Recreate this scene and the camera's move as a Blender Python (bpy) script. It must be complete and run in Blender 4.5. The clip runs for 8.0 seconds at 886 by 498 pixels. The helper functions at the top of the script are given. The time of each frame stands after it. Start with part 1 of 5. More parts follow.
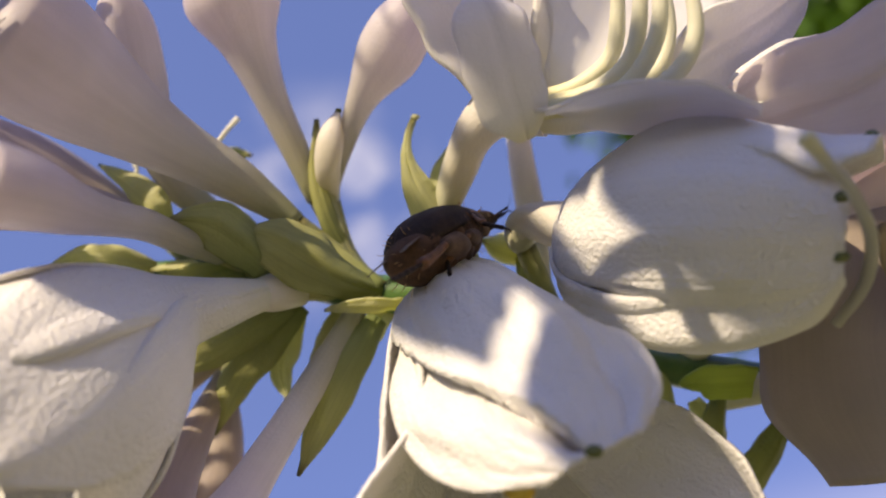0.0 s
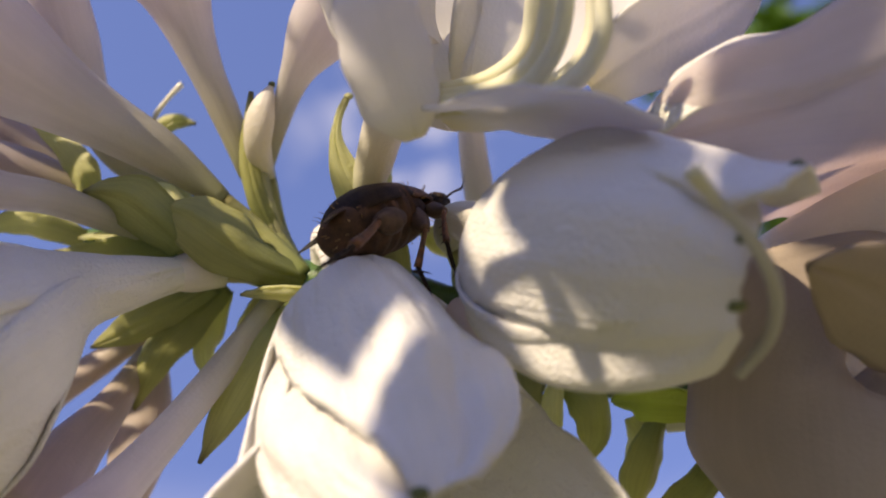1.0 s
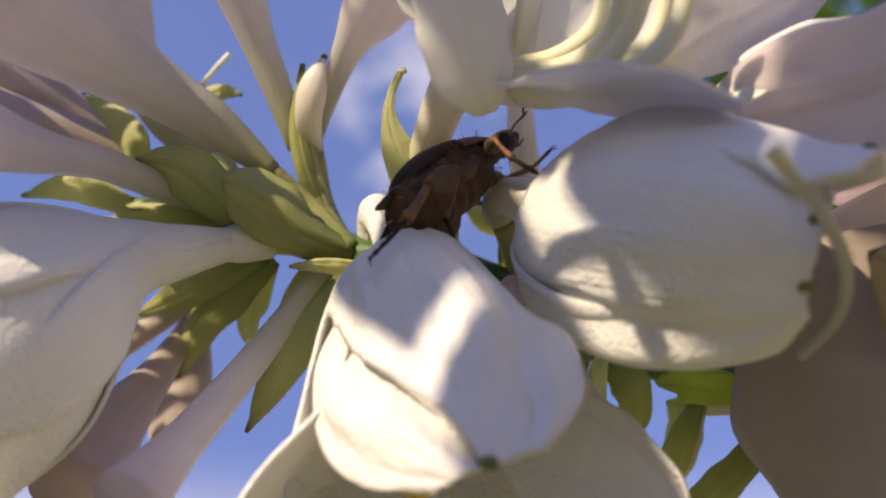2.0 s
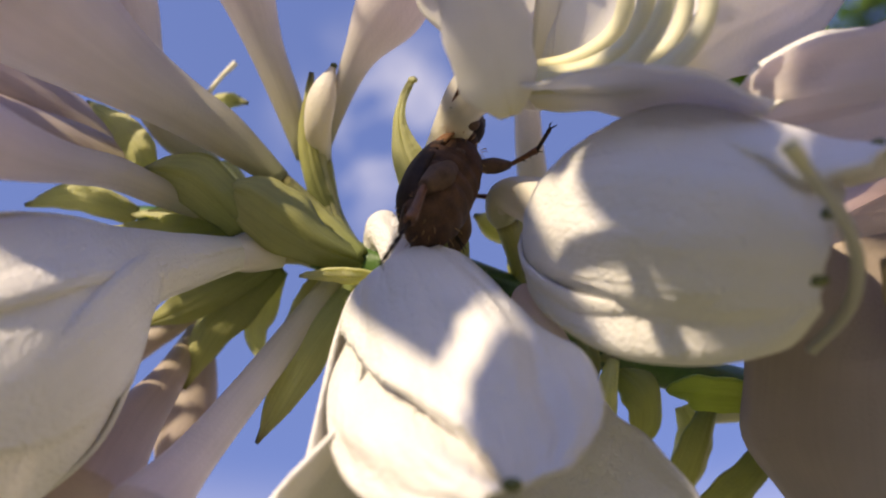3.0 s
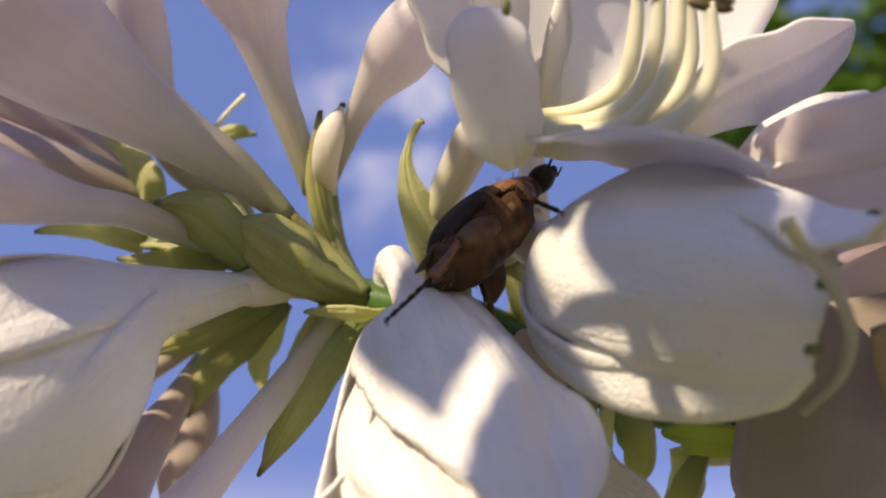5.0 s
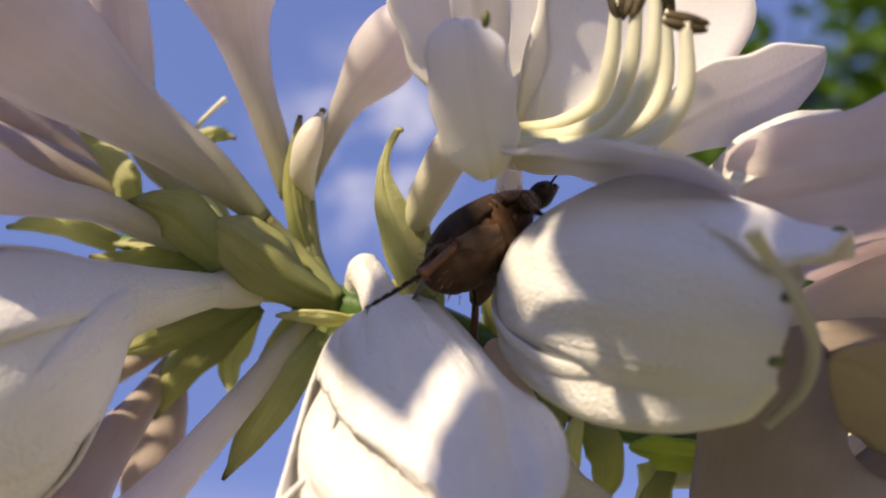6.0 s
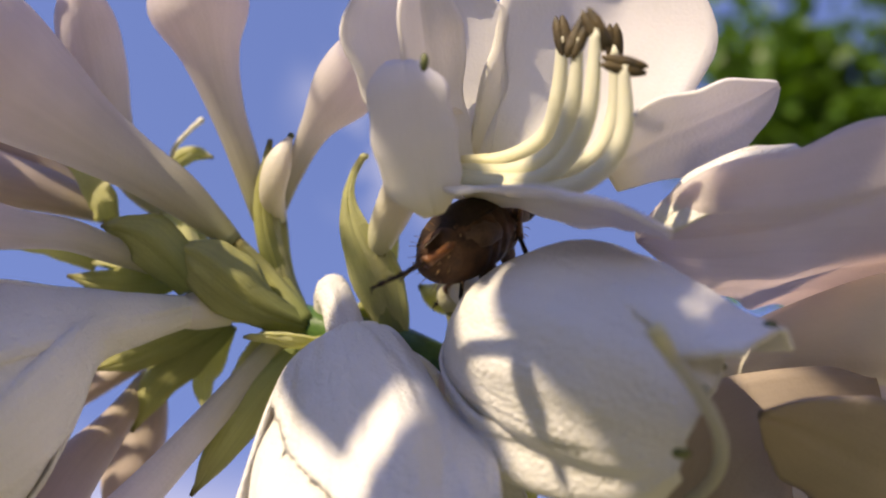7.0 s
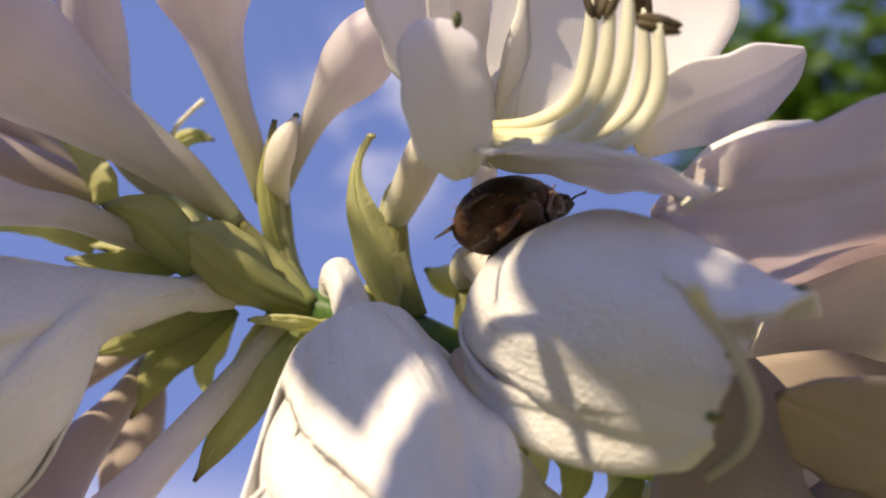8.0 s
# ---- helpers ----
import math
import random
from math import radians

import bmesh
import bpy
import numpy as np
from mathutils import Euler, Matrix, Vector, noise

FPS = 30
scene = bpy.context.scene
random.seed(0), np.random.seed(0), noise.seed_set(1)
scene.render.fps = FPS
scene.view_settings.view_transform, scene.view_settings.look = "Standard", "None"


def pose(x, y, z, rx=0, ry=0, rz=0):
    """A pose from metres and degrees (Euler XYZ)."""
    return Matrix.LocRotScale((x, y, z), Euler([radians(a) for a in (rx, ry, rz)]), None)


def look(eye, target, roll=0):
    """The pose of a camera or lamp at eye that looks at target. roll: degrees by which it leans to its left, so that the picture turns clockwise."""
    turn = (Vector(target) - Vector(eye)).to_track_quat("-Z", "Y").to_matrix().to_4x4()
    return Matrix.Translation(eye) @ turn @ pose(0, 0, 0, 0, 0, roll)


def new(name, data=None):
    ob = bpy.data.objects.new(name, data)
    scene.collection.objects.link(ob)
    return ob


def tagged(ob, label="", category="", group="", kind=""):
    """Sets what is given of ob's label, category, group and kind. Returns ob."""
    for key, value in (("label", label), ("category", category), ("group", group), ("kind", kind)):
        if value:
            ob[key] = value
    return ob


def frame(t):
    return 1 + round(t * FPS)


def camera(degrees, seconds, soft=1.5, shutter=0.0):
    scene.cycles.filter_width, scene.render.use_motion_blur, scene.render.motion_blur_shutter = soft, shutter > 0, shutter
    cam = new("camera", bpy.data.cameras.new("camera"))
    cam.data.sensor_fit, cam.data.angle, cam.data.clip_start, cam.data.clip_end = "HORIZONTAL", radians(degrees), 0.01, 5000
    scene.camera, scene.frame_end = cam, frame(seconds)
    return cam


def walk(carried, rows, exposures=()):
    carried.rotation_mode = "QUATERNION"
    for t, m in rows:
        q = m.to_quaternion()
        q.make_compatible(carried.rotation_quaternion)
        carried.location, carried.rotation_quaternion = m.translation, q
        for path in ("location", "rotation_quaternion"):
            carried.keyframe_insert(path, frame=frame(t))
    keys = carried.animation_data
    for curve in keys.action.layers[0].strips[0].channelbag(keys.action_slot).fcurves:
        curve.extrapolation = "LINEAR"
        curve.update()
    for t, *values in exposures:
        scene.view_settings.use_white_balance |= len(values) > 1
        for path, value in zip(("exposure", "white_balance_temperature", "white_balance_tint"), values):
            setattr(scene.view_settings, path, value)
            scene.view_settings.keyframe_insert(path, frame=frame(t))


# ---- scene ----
from collections import defaultdict

# The plant has its own frame in millimetres: x along the flower stalk, y away from
# the viewer, z across; PLANT sets it, tilted skywards, at its height in the garden.
MM = 0.001
TILT = 35
PLANT = pose(0, 0, 0.55, TILT, 0, 0)

cam = camera(58.5, 8.0, soft=2.0)
cam.data.dof.use_dof, cam.data.dof.focus_distance, cam.data.dof.aperture_fstop = True, 0.062, 22.0


def eye(t, x, y, z, rx, ry, rz):
    return t, PLANT @ pose(x * MM, y * MM, z * MM, rx, ry, rz)


walk(cam, [
    eye(0.0, -6.99, -2.55, -5.19, 93.81, 5.42, -3.56),
    eye(0.5, 0.01, -1.72, -1.05, 91.76, 3.35, -1.55),
    eye(1.0, 5.20, 1.23, -2.05, 90.43, 1.42, 1.08),
    eye(1.5, 6.34, 2.77, -3.41, 89.68, -0.30, 2.75),
    eye(2.0, 1.29, 0.95, -2.25, 88.98, -0.18, 1.25),
    eye(2.2, 0.41, 1.46, -2.57, 89.74, 0.07, 1.02),
    eye(3.3, -1.22, 0.25, -1.63, 89.53, -0.12, -0.16),
    eye(3.5, -0.00, 0.00, 0.00, 90.00, 0.01, 0.00),
    eye(4.0, -1.54, -0.04, -0.32, 89.66, -0.16, -0.44),
    eye(4.5, -4.16, -0.60, -2.49, 90.50, -0.99, -1.94),
    eye(4.7, -1.59, -0.11, 1.55, 89.26, -1.13, -0.49),
    eye(5.8, -1.40, -0.14, 1.39, 90.32, -3.20, -0.65),
    eye(6.0, -0.91, -0.31, 0.45, 90.89, -3.36, -1.46),
    eye(6.5, 0.78, -0.12, 1.71, 90.65, -3.47, -0.90),
    eye(7.0, 4.60, -1.43, 5.03, 89.01, -3.84, 0.78),
    eye(7.5, 4.72, -0.54, 4.40, 89.15, -3.69, 0.48),
    eye(8.0, 2.32, -0.70, 2.88, 89.43, -3.91, -0.68),
], exposures=[(0.0, 1.20, 10300, 10), (4.5, 1.21, 10300, 10), (6.5, 1.25, 10300, 10), (8.0, 1.26, 10300, 10)])

# ---- sky and sun ----
TOWARD_SUN = Vector((-0.55, -0.40, 0.73)).normalized()
SUN = PLANT.to_3x3() @ TOWARD_SUN
elevation, azimuth = math.asin(SUN.z), math.atan2(SUN.x, SUN.y)
world = bpy.data.worlds.new("sky")
scene.world = world
world.use_nodes = True
wn, wl = world.node_tree.nodes, world.node_tree.links
wn.clear()
sky = wn.new("ShaderNodeTexSky")
sky.sky_type, sky.sun_disc = "NISHITA", False
sky.sun_elevation, sky.sun_rotation = elevation, azimuth
sky.air_density, sky.dust_density, sky.ozone_density = 1.0, 0.0, 6.0
sky.altitude = 2500
# thin fair-weather cloud wisps
co = wn.new("ShaderNodeTexCoord")
wmap = wn.new("ShaderNodeMapping")
wmap.inputs["Rotation"].default_value = (0.2, 0.5, 0.9)
wmap.inputs["Location"].default_value = (0.33, 0.05, 0.12)
wnoise = wn.new("ShaderNodeTexNoise")
wnoise.inputs["Scale"].default_value, wnoise.inputs["Detail"].default_value = 5.5, 8.0
wnoise.inputs["Roughness"].default_value, wnoise.inputs["Distortion"].default_value = 0.62, 0.4
wramp = wn.new("ShaderNodeValToRGB")
wramp.color_ramp.elements[0].position, wramp.color_ramp.elements[1].position = 0.46, 0.80
wramp.color_ramp.elements[1].color = (0.5, 0.5, 0.5, 1)
wmix = wn.new("ShaderNodeMixRGB")
wmix.inputs["Color2"].default_value = (5.6, 5.8, 6.6, 1)
back = wn.new("ShaderNodeBackground")
back.inputs["Strength"].default_value = 0.185
wout = wn.new("ShaderNodeOutputWorld")
wl.new(co.outputs["Generated"], wmap.inputs["Vector"])
wl.new(wmap.outputs[0], wnoise.inputs["Vector"])
wl.new(wnoise.outputs["Fac"], wramp.inputs[0])
# the wisps drift in one part of the sky
wdist = wn.new("ShaderNodeVectorMath")
wdist.operation = "DISTANCE"
wdist.inputs[1].default_value = (-0.07, 0.73, 0.675)
wl.new(co.outputs["Generated"], wdist.inputs[0])
wfade = wn.new("ShaderNodeMapRange")
wfade.interpolation_type = "SMOOTHSTEP"
wfade.inputs["From Min"].default_value, wfade.inputs["From Max"].default_value = 0.03, 0.17
wfade.inputs["To Min"].default_value, wfade.inputs["To Max"].default_value = 1.0, 0.0
wl.new(wdist.outputs["Value"], wfade.inputs["Value"])
wmul = wn.new("ShaderNodeMath")
wmul.operation = "MULTIPLY"
wl.new(wramp.outputs[0], wmul.inputs[0])
wl.new(wfade.outputs[0], wmul.inputs[1])
wl.new(wmul.outputs[0], wmix.inputs["Fac"])
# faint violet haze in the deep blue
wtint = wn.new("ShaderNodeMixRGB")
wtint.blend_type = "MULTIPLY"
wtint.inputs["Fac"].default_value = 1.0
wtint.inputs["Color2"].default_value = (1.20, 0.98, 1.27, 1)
wlift = wn.new("ShaderNodeVectorMath")
wlift.operation = "ADD"
wlift.inputs[1].default_value = (0, 0, 0.75)
wnorm = wn.new("ShaderNodeVectorMath")
wnorm.operation = "NORMALIZE"
wl.new(co.outputs["Generated"], wlift.inputs[0])
wl.new(wlift.outputs[0], wnorm.inputs[0])
wl.new(wnorm.outputs[0], sky.inputs["Vector"])
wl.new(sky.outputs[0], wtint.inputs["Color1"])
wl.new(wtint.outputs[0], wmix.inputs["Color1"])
# pale haze low over the horizon
wsep = wn.new("ShaderNodeSeparateXYZ")
wl.new(co.outputs["Generated"], wsep.inputs[0])
wlow = wn.new("ShaderNodeMapRange")
wlow.interpolation_type = "SMOOTHSTEP"
wlow.inputs["From Min"].default_value, wlow.inputs["From Max"].default_value = 0.0, 0.34
wlow.inputs["To Min"].default_value, wlow.inputs["To Max"].default_value = 0.74, 0.0
wl.new(wsep.outputs["Z"], wlow.inputs["Value"])
whaze = wn.new("ShaderNodeMixRGB")
whaze.inputs["Color2"].default_value = (4.9, 4.9, 5.3, 1)
wl.new(wlow.outputs[0], whaze.inputs["Fac"])
wl.new(wmix.outputs[0], whaze.inputs["Color1"])
wl.new(whaze.outputs[0], back.inputs["Color"])
wl.new(back.outputs[0], wout.inputs["Surface"])

lamp = bpy.data.lights.new("sun", "SUN")
lamp.energy, lamp.angle, lamp.color = 2.65, radians(0.53), (1.0, 0.975, 0.93)
new("sun", lamp).matrix_world = look(SUN * 20, (0, 0, 0))


# ---- materials ----
def shader(name):
    m = bpy.data.materials.new(name)
    m.use_nodes = True
    m.node_tree.nodes.clear()
    return m, m.node_tree.nodes, m.node_tree.links


def ramp_node(n, stops):
    r = n.new("ShaderNodeValToRGB")
    while len(r.color_ramp.elements) < len(stops):
        r.color_ramp.elements.new(0.5)
    for e, (p, c) in zip(r.color_ramp.elements, stops):
        e.position, e.color = p, (*c, 1)
    return r


def tissue(name, stops, through_light, rough, relief, vein=0.5, blotch=0.10, gloss=0.35, glow_tint=(1, 1, 1), vein_count=46, crepe=0.00012):
    """Thin plant tissue: colour runs along the blade (uv y), veins run with it, part of the light shines through."""
    m, n, l = shader(name)
    uv = n.new("ShaderNodeUVMap")
    sep = n.new("ShaderNodeSeparateXYZ")
    l.new(uv.outputs[0], sep.inputs[0])
    col = ramp_node(n, stops)
    l.new(sep.outputs["Y"], col.inputs[0])
    geo = n.new("ShaderNodeTexCoord")
    # blotches
    big = n.new("ShaderNodeTexNoise")
    big.inputs["Scale"].default_value, big.inputs["Detail"].default_value = 140, 5
    l.new(geo.outputs["Object"], big.inputs["Vector"])
    # veins along the blade
    vm = n.new("ShaderNodeMapping")
    vm.inputs["Scale"].default_value = (vein_count, 2.2, 1)
    l.new(uv.outputs[0], vm.inputs[0])
    vn = n.new("ShaderNodeTexNoise")
    vn.inputs["Scale"].default_value, vn.inputs["Detail"].default_value = 1.0, 3
    l.new(vm.outputs[0], vn.inputs["Vector"])
    add = n.new("ShaderNodeMath")
    add.operation = "MULTIPLY_ADD"
    l.new(vn.outputs["Fac"], add.inputs[0])
    add.inputs[1].default_value = vein
    l.new(big.outputs["Fac"], add.inputs[2])
    rng = n.new("ShaderNodeMapRange")
    rng.inputs["From Min"].default_value, rng.inputs["From Max"].default_value = 0.25 + 0.25 * vein, 0.75 + 0.75 * vein
    rng.inputs["To Min"].default_value, rng.inputs["To Max"].default_value = 1 - blotch * 1.6, 1 + blotch
    l.new(add.outputs[0], rng.inputs["Value"])
    mul = n.new("ShaderNodeMixRGB")
    mul.blend_type = "MULTIPLY"
    mul.inputs[0].default_value = 1
    l.new(col.outputs[0], mul.inputs[1])
    l.new(rng.outputs[0], mul.inputs[2])
    # fine cell relief and vein relief
    fine = n.new("ShaderNodeTexNoise")
    fine.inputs["Scale"].default_value, fine.inputs["Detail"].default_value = 2700, 3
    l.new(geo.outputs["Object"], fine.inputs["Vector"])
    mid = n.new("ShaderNodeTexNoise")
    mid.inputs["Scale"].default_value, mid.inputs["Detail"].default_value = 1.0, 3
    mm = n.new("ShaderNodeMapping")
    mm.inputs["Scale"].default_value = (60, 26, 1)
    l.new(uv.outputs[0], mm.inputs[0])
    l.new(mm.outputs[0], mid.inputs["Vector"])
    hs = n.new("ShaderNodeMath")
    hs.operation = "MULTIPLY_ADD"
    l.new(mid.outputs["Fac"], hs.inputs[0])
    hs.inputs[1].default_value = 0.15
    l.new(fine.outputs["Fac"], hs.inputs[2])
    hv = n.new("ShaderNodeMath")
    hv.operation = "MULTIPLY_ADD"
    l.new(vn.outputs["Fac"], hv.inputs[0])
    hv.inputs[1].default_value = 0.5
    l.new(hs.outputs[0], hv.inputs[2])
    cells = n.new("ShaderNodeTexVoronoi")
    cells.inputs["Scale"].default_value = 3300
    l.new(geo.outputs["Object"], cells.inputs["Vector"])
    hc = n.new("ShaderNodeMath")
    hc.operation = "MULTIPLY_ADD"
    l.new(cells.outputs["Distance"], hc.inputs[0])
    hc.inputs[1].default_value = -0.5
    l.new(hv.outputs[0], hc.inputs[2])
    bump = n.new("ShaderNodeBump")
    bump.inputs["Strength"].default_value, bump.inputs["Distance"].default_value = relief, crepe
    l.new(hc.outputs[0], bump.inputs["Height"])
    p = n.new("ShaderNodeBsdfPrincipled")
    p.inputs["Roughness"].default_value = rough
    p.inputs["Specular IOR Level"].default_value = gloss
    l.new(mul.outputs[0], p.inputs["Base Color"])
    l.new(bump.outputs[0], p.inputs["Normal"])
    t = n.new("ShaderNodeBsdfTranslucent")
    tm = n.new("ShaderNodeMixRGB")
    tm.blend_type = "MULTIPLY"
    tm.inputs[0].default_value = 1
    tm.inputs[2].default_value = (*glow_tint, 1)
    l.new(mul.outputs[0], tm.inputs[1])
    l.new(tm.outputs[0], t.inputs["Color"])
    l.new(bump.outputs[0], t.inputs["Normal"])
    mix = n.new("ShaderNodeMixShader")
    mix.inputs[0].default_value = through_light
    l.new(p.outputs[0], mix.inputs[1])
    l.new(t.outputs[0], mix.inputs[2])
    out = n.new("ShaderNodeOutputMaterial")
    l.new(mix.outputs[0], out.inputs[0])
    return m


def solid(name, dark, light, scale, rough, relief=0.3, metal=0.0, gloss=0.5, distance=0.0002, coat=0.0):
    m, n, l = shader(name)
    geo = n.new("ShaderNodeTexCoord")
    a = n.new("ShaderNodeTexNoise")
    a.inputs["Scale"].default_value, a.inputs["Detail"].default_value = scale, 6
    b = n.new("ShaderNodeTexNoise")
    b.inputs["Scale"].default_value, b.inputs["Detail"].default_value = scale * 7, 4
    l.new(geo.outputs["Object"], a.inputs["Vector"])
    l.new(geo.outputs["Object"], b.inputs["Vector"])
    mixf = n.new("ShaderNodeMath")
    mixf.operation = "MULTIPLY_ADD"
    l.new(b.outputs["Fac"], mixf.inputs[0])
    mixf.inputs[1].default_value = 0.5
    l.new(a.outputs["Fac"], mixf.inputs[2])
    r = ramp_node(n, [(0.5, dark), (1.0, light)])
    l.new(mixf.outputs[0], r.inputs[0])
    bump = n.new("ShaderNodeBump")
    bump.inputs["Strength"].default_value, bump.inputs["Distance"].default_value = relief, distance
    l.new(mixf.outputs[0], bump.inputs["Height"])
    p = n.new("ShaderNodeBsdfPrincipled")
    p.inputs["Roughness"].default_value, p.inputs["Metallic"].default_value = rough, metal
    p.inputs["Specular IOR Level"].default_value = gloss
    p.inputs["Coat Weight"].default_value = coat
    l.new(r.outputs[0], p.inputs["Base Color"])
    l.new(bump.outputs[0], p.inputs["Normal"])
    out = n.new("ShaderNodeOutputMaterial")
    l.new(p.outputs[0], out.inputs[0])
    return m


WHITE = (0.84, 0.83, 0.84)
PETAL = tissue("petal_white", [(0.0, (0.79, 0.78, 0.66)), (0.18, (0.83, 0.815, 0.78)), (0.5, WHITE), (1.0, (0.84, 0.815, 0.83))],
               0.24, 0.5, 0.8, vein=0.3, blotch=0.06, gloss=0.28, glow_tint=(1.0, 0.96, 0.92), crepe=0.0002)
TUBE = tissue("floral_tube", [(0.0, (0.62, 0.63, 0.42)), (0.3, (0.75, 0.72, 0.60)), (0.75, (0.82, 0.78, 0.73)), (1.0, (0.83, 0.79, 0.76))],
              0.35, 0.42, 0.4, vein=0.25, blotch=0.06, glow_tint=(1.0, 0.93, 0.85))
CUP = tissue("petal_translucent", [(0.0, (0.84, 0.80, 0.60)), (0.2, (0.86, 0.85, 0.82)), (0.6, (0.86, 0.845, 0.87)), (1.0, (0.85, 0.83, 0.87))],
             0.45, 0.5, 0.6, vein=0.3, blotch=0.05, gloss=0.3, glow_tint=(1.0, 0.97, 0.99), crepe=0.00005)
# browner towards the base, where the colour stands for the flower's dim inside
PETAL_PINK = tissue("petal_blush_shade", [(0.0, (0.66, 0.57, 0.50)), (0.3, (0.74, 0.66, 0.62)), (0.55, (0.80, 0.75, 0.74)), (1.0, (0.84, 0.80, 0.80))],
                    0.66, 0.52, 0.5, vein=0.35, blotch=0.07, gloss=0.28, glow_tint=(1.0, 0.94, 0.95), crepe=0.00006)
# deep shade under the other flowers is put into this brown
PETAL_SHADED = tissue("petal_shaded_brown", [(0.0, (0.42, 0.335, 0.275)), (0.5, (0.45, 0.375, 0.325)), (1.0, (0.49, 0.425, 0.385))],
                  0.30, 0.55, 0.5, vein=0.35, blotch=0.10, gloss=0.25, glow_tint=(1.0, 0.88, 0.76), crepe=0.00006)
BUD = tissue("bud_lilac", [(0.0, (0.46, 0.48, 0.26)), (0.2, (0.62, 0.59, 0.46)), (0.45, (0.75, 0.72, 0.69)), (0.8, (0.79, 0.74, 0.77)), (1.0, (0.75, 0.68, 0.73))],
             0.50, 0.42, 0.25, blotch=0.10, glow_tint=(1.0, 0.94, 0.94), vein_count=30)
# dusky own colour of two buds; on the hanging ones it stands for shade
DUSK_SHADE = tissue("bud_dusky_shade", [(0.0, (0.44, 0.40, 0.26)), (0.3, (0.58, 0.49, 0.44)), (1.0, (0.68, 0.57, 0.58))], 0.42, 0.45, 0.2, blotch=0.14, glow_tint=(1.0, 0.88, 0.8), vein_count=30)
BRACT = tissue("bract_green", [(0.0, (0.28, 0.34, 0.13)), (0.5, (0.53, 0.54, 0.25)), (0.9, (0.57, 0.56, 0.29)), (1.0, (0.26, 0.22, 0.09))],
               0.52, 0.45, 0.4, blotch=0.22, glow_tint=(1.0, 1.0, 0.55), vein_count=24)
SEPAL = tissue("bract_yellow_green", [(0.0, (0.66, 0.66, 0.34)), (0.5, (0.79, 0.78, 0.50)), (0.92, (0.70, 0.71, 0.44)), (1.0, (0.36, 0.34, 0.12))],
               0.55, 0.45, 0.5, blotch=0.18, glow_tint=(1.0, 1.0, 0.6), vein_count=24)
# brighter than the other bracts to stand for sun shining through
LIME_LIT = tissue("bract_lime_sunlit", [(0.0, (0.40, 0.50, 0.12)), (0.5, (0.60, 0.70, 0.20)), (1.0, (0.56, 0.64, 0.18))],
              0.55, 0.45, 0.5, blotch=0.15, glow_tint=(1.0, 1.0, 0.45), vein_count=24)
STEM = solid("stem_green", (0.028, 0.075, 0.018), (0.075, 0.16, 0.04), 260, 0.4, 0.4)
FILAMENT = tissue("filament_cream", [(0.0, (0.80, 0.74, 0.42)), (0.35, (0.84, 0.82, 0.64)), (1.0, (0.86, 0.85, 0.74))], 0.30, 0.4, 0.25, blotch=0.06)
STYLE = tissue("style_green", [(0.0, (0.62, 0.60, 0.54)), (0.85, (0.64, 0.62, 0.55)), (1.0, (0.84, 0.79, 0.52))], 0.5, 0.4, 0.25, blotch=0.06)
ANTHER = solid("anther_dark", (0.022, 0.017, 0.013), (0.12, 0.08, 0.035), 900, 0.6, 0.6)
POLLEN = solid("anther_yellow", (0.55, 0.33, 0.05), (0.85, 0.62, 0.16), 1500, 0.8, 0.8)
TIPMARK = solid("tepal_tip_green", (0.05, 0.07, 0.02), (0.17, 0.18, 0.07), 900, 0.55, 0.4)
ELYTRA = solid("elytra_brown", (0.020, 0.012, 0.009), (0.055, 0.032, 0.022), 700, 0.62, 0.6, gloss=0.16, distance=0.00008)
UNDER = solid("underside_brown", (0.022, 0.012, 0.008), (0.10, 0.045, 0.022), 900, 0.65, 0.8, gloss=0.2, distance=0.00012)
BELLY = solid("belly_tan", (0.045, 0.024, 0.016), (0.125, 0.062, 0.036), 900, 0.6, 0.6, gloss=0.2, distance=0.0001)
THIGH = solid("thigh_tan", (0.07, 0.042, 0.030), (0.15, 0.09, 0.062), 1100, 0.6, 0.5, gloss=0.2, distance=0.00008)
LEGM = solid("leg_red_brown", (0.06, 0.022, 0.010), (0.24, 0.09, 0.032), 1400, 0.42, 0.5, distance=0.00006)
SHIELD = solid("neck_shield_brown", (0.06, 0.028, 0.014), (0.26, 0.12, 0.058), 1300, 0.55, 0.8, gloss=0.35, distance=0.00012)
DARK = solid("head_black_brown", (0.012, 0.008, 0.006), (0.045, 0.026, 0.018), 1200, 0.6, 0.8, gloss=0.2, distance=0.0001)
HAIR = solid("hair_golden", (0.30, 0.16, 0.07), (0.55, 0.34, 0.16), 1500, 0.5, 0.2, gloss=0.4)
WING = tissue("wing_smoky", [(0.0, (0.20, 0.14, 0.10)), (1.0, (0.30, 0.24, 0.20))], 0.4, 0.25, 0.2, blotch=0.1)
SOIL = solid("dry_lawn", (0.23, 0.23, 0.11), (0.42, 0.40, 0.21), 3.0, 0.95, 0.8, distance=0.02)
PLASTER = solid("weathered_plaster", (0.13, 0.10, 0.075), (0.24, 0.19, 0.145), 5.0, 0.9, 0.5, distance=0.004)
BARK = solid("bark", (0.045, 0.033, 0.024), (0.15, 0.11, 0.08), 9.0, 0.85, 1.0, distance=0.01)
LEAFLET = tissue("shoot_leaf", [(0.0, (0.05, 0.11, 0.03)), (1.0, (0.10, 0.19, 0.05))], 0.15, 0.4, 0.4, blotch=0.2, vein_count=20)
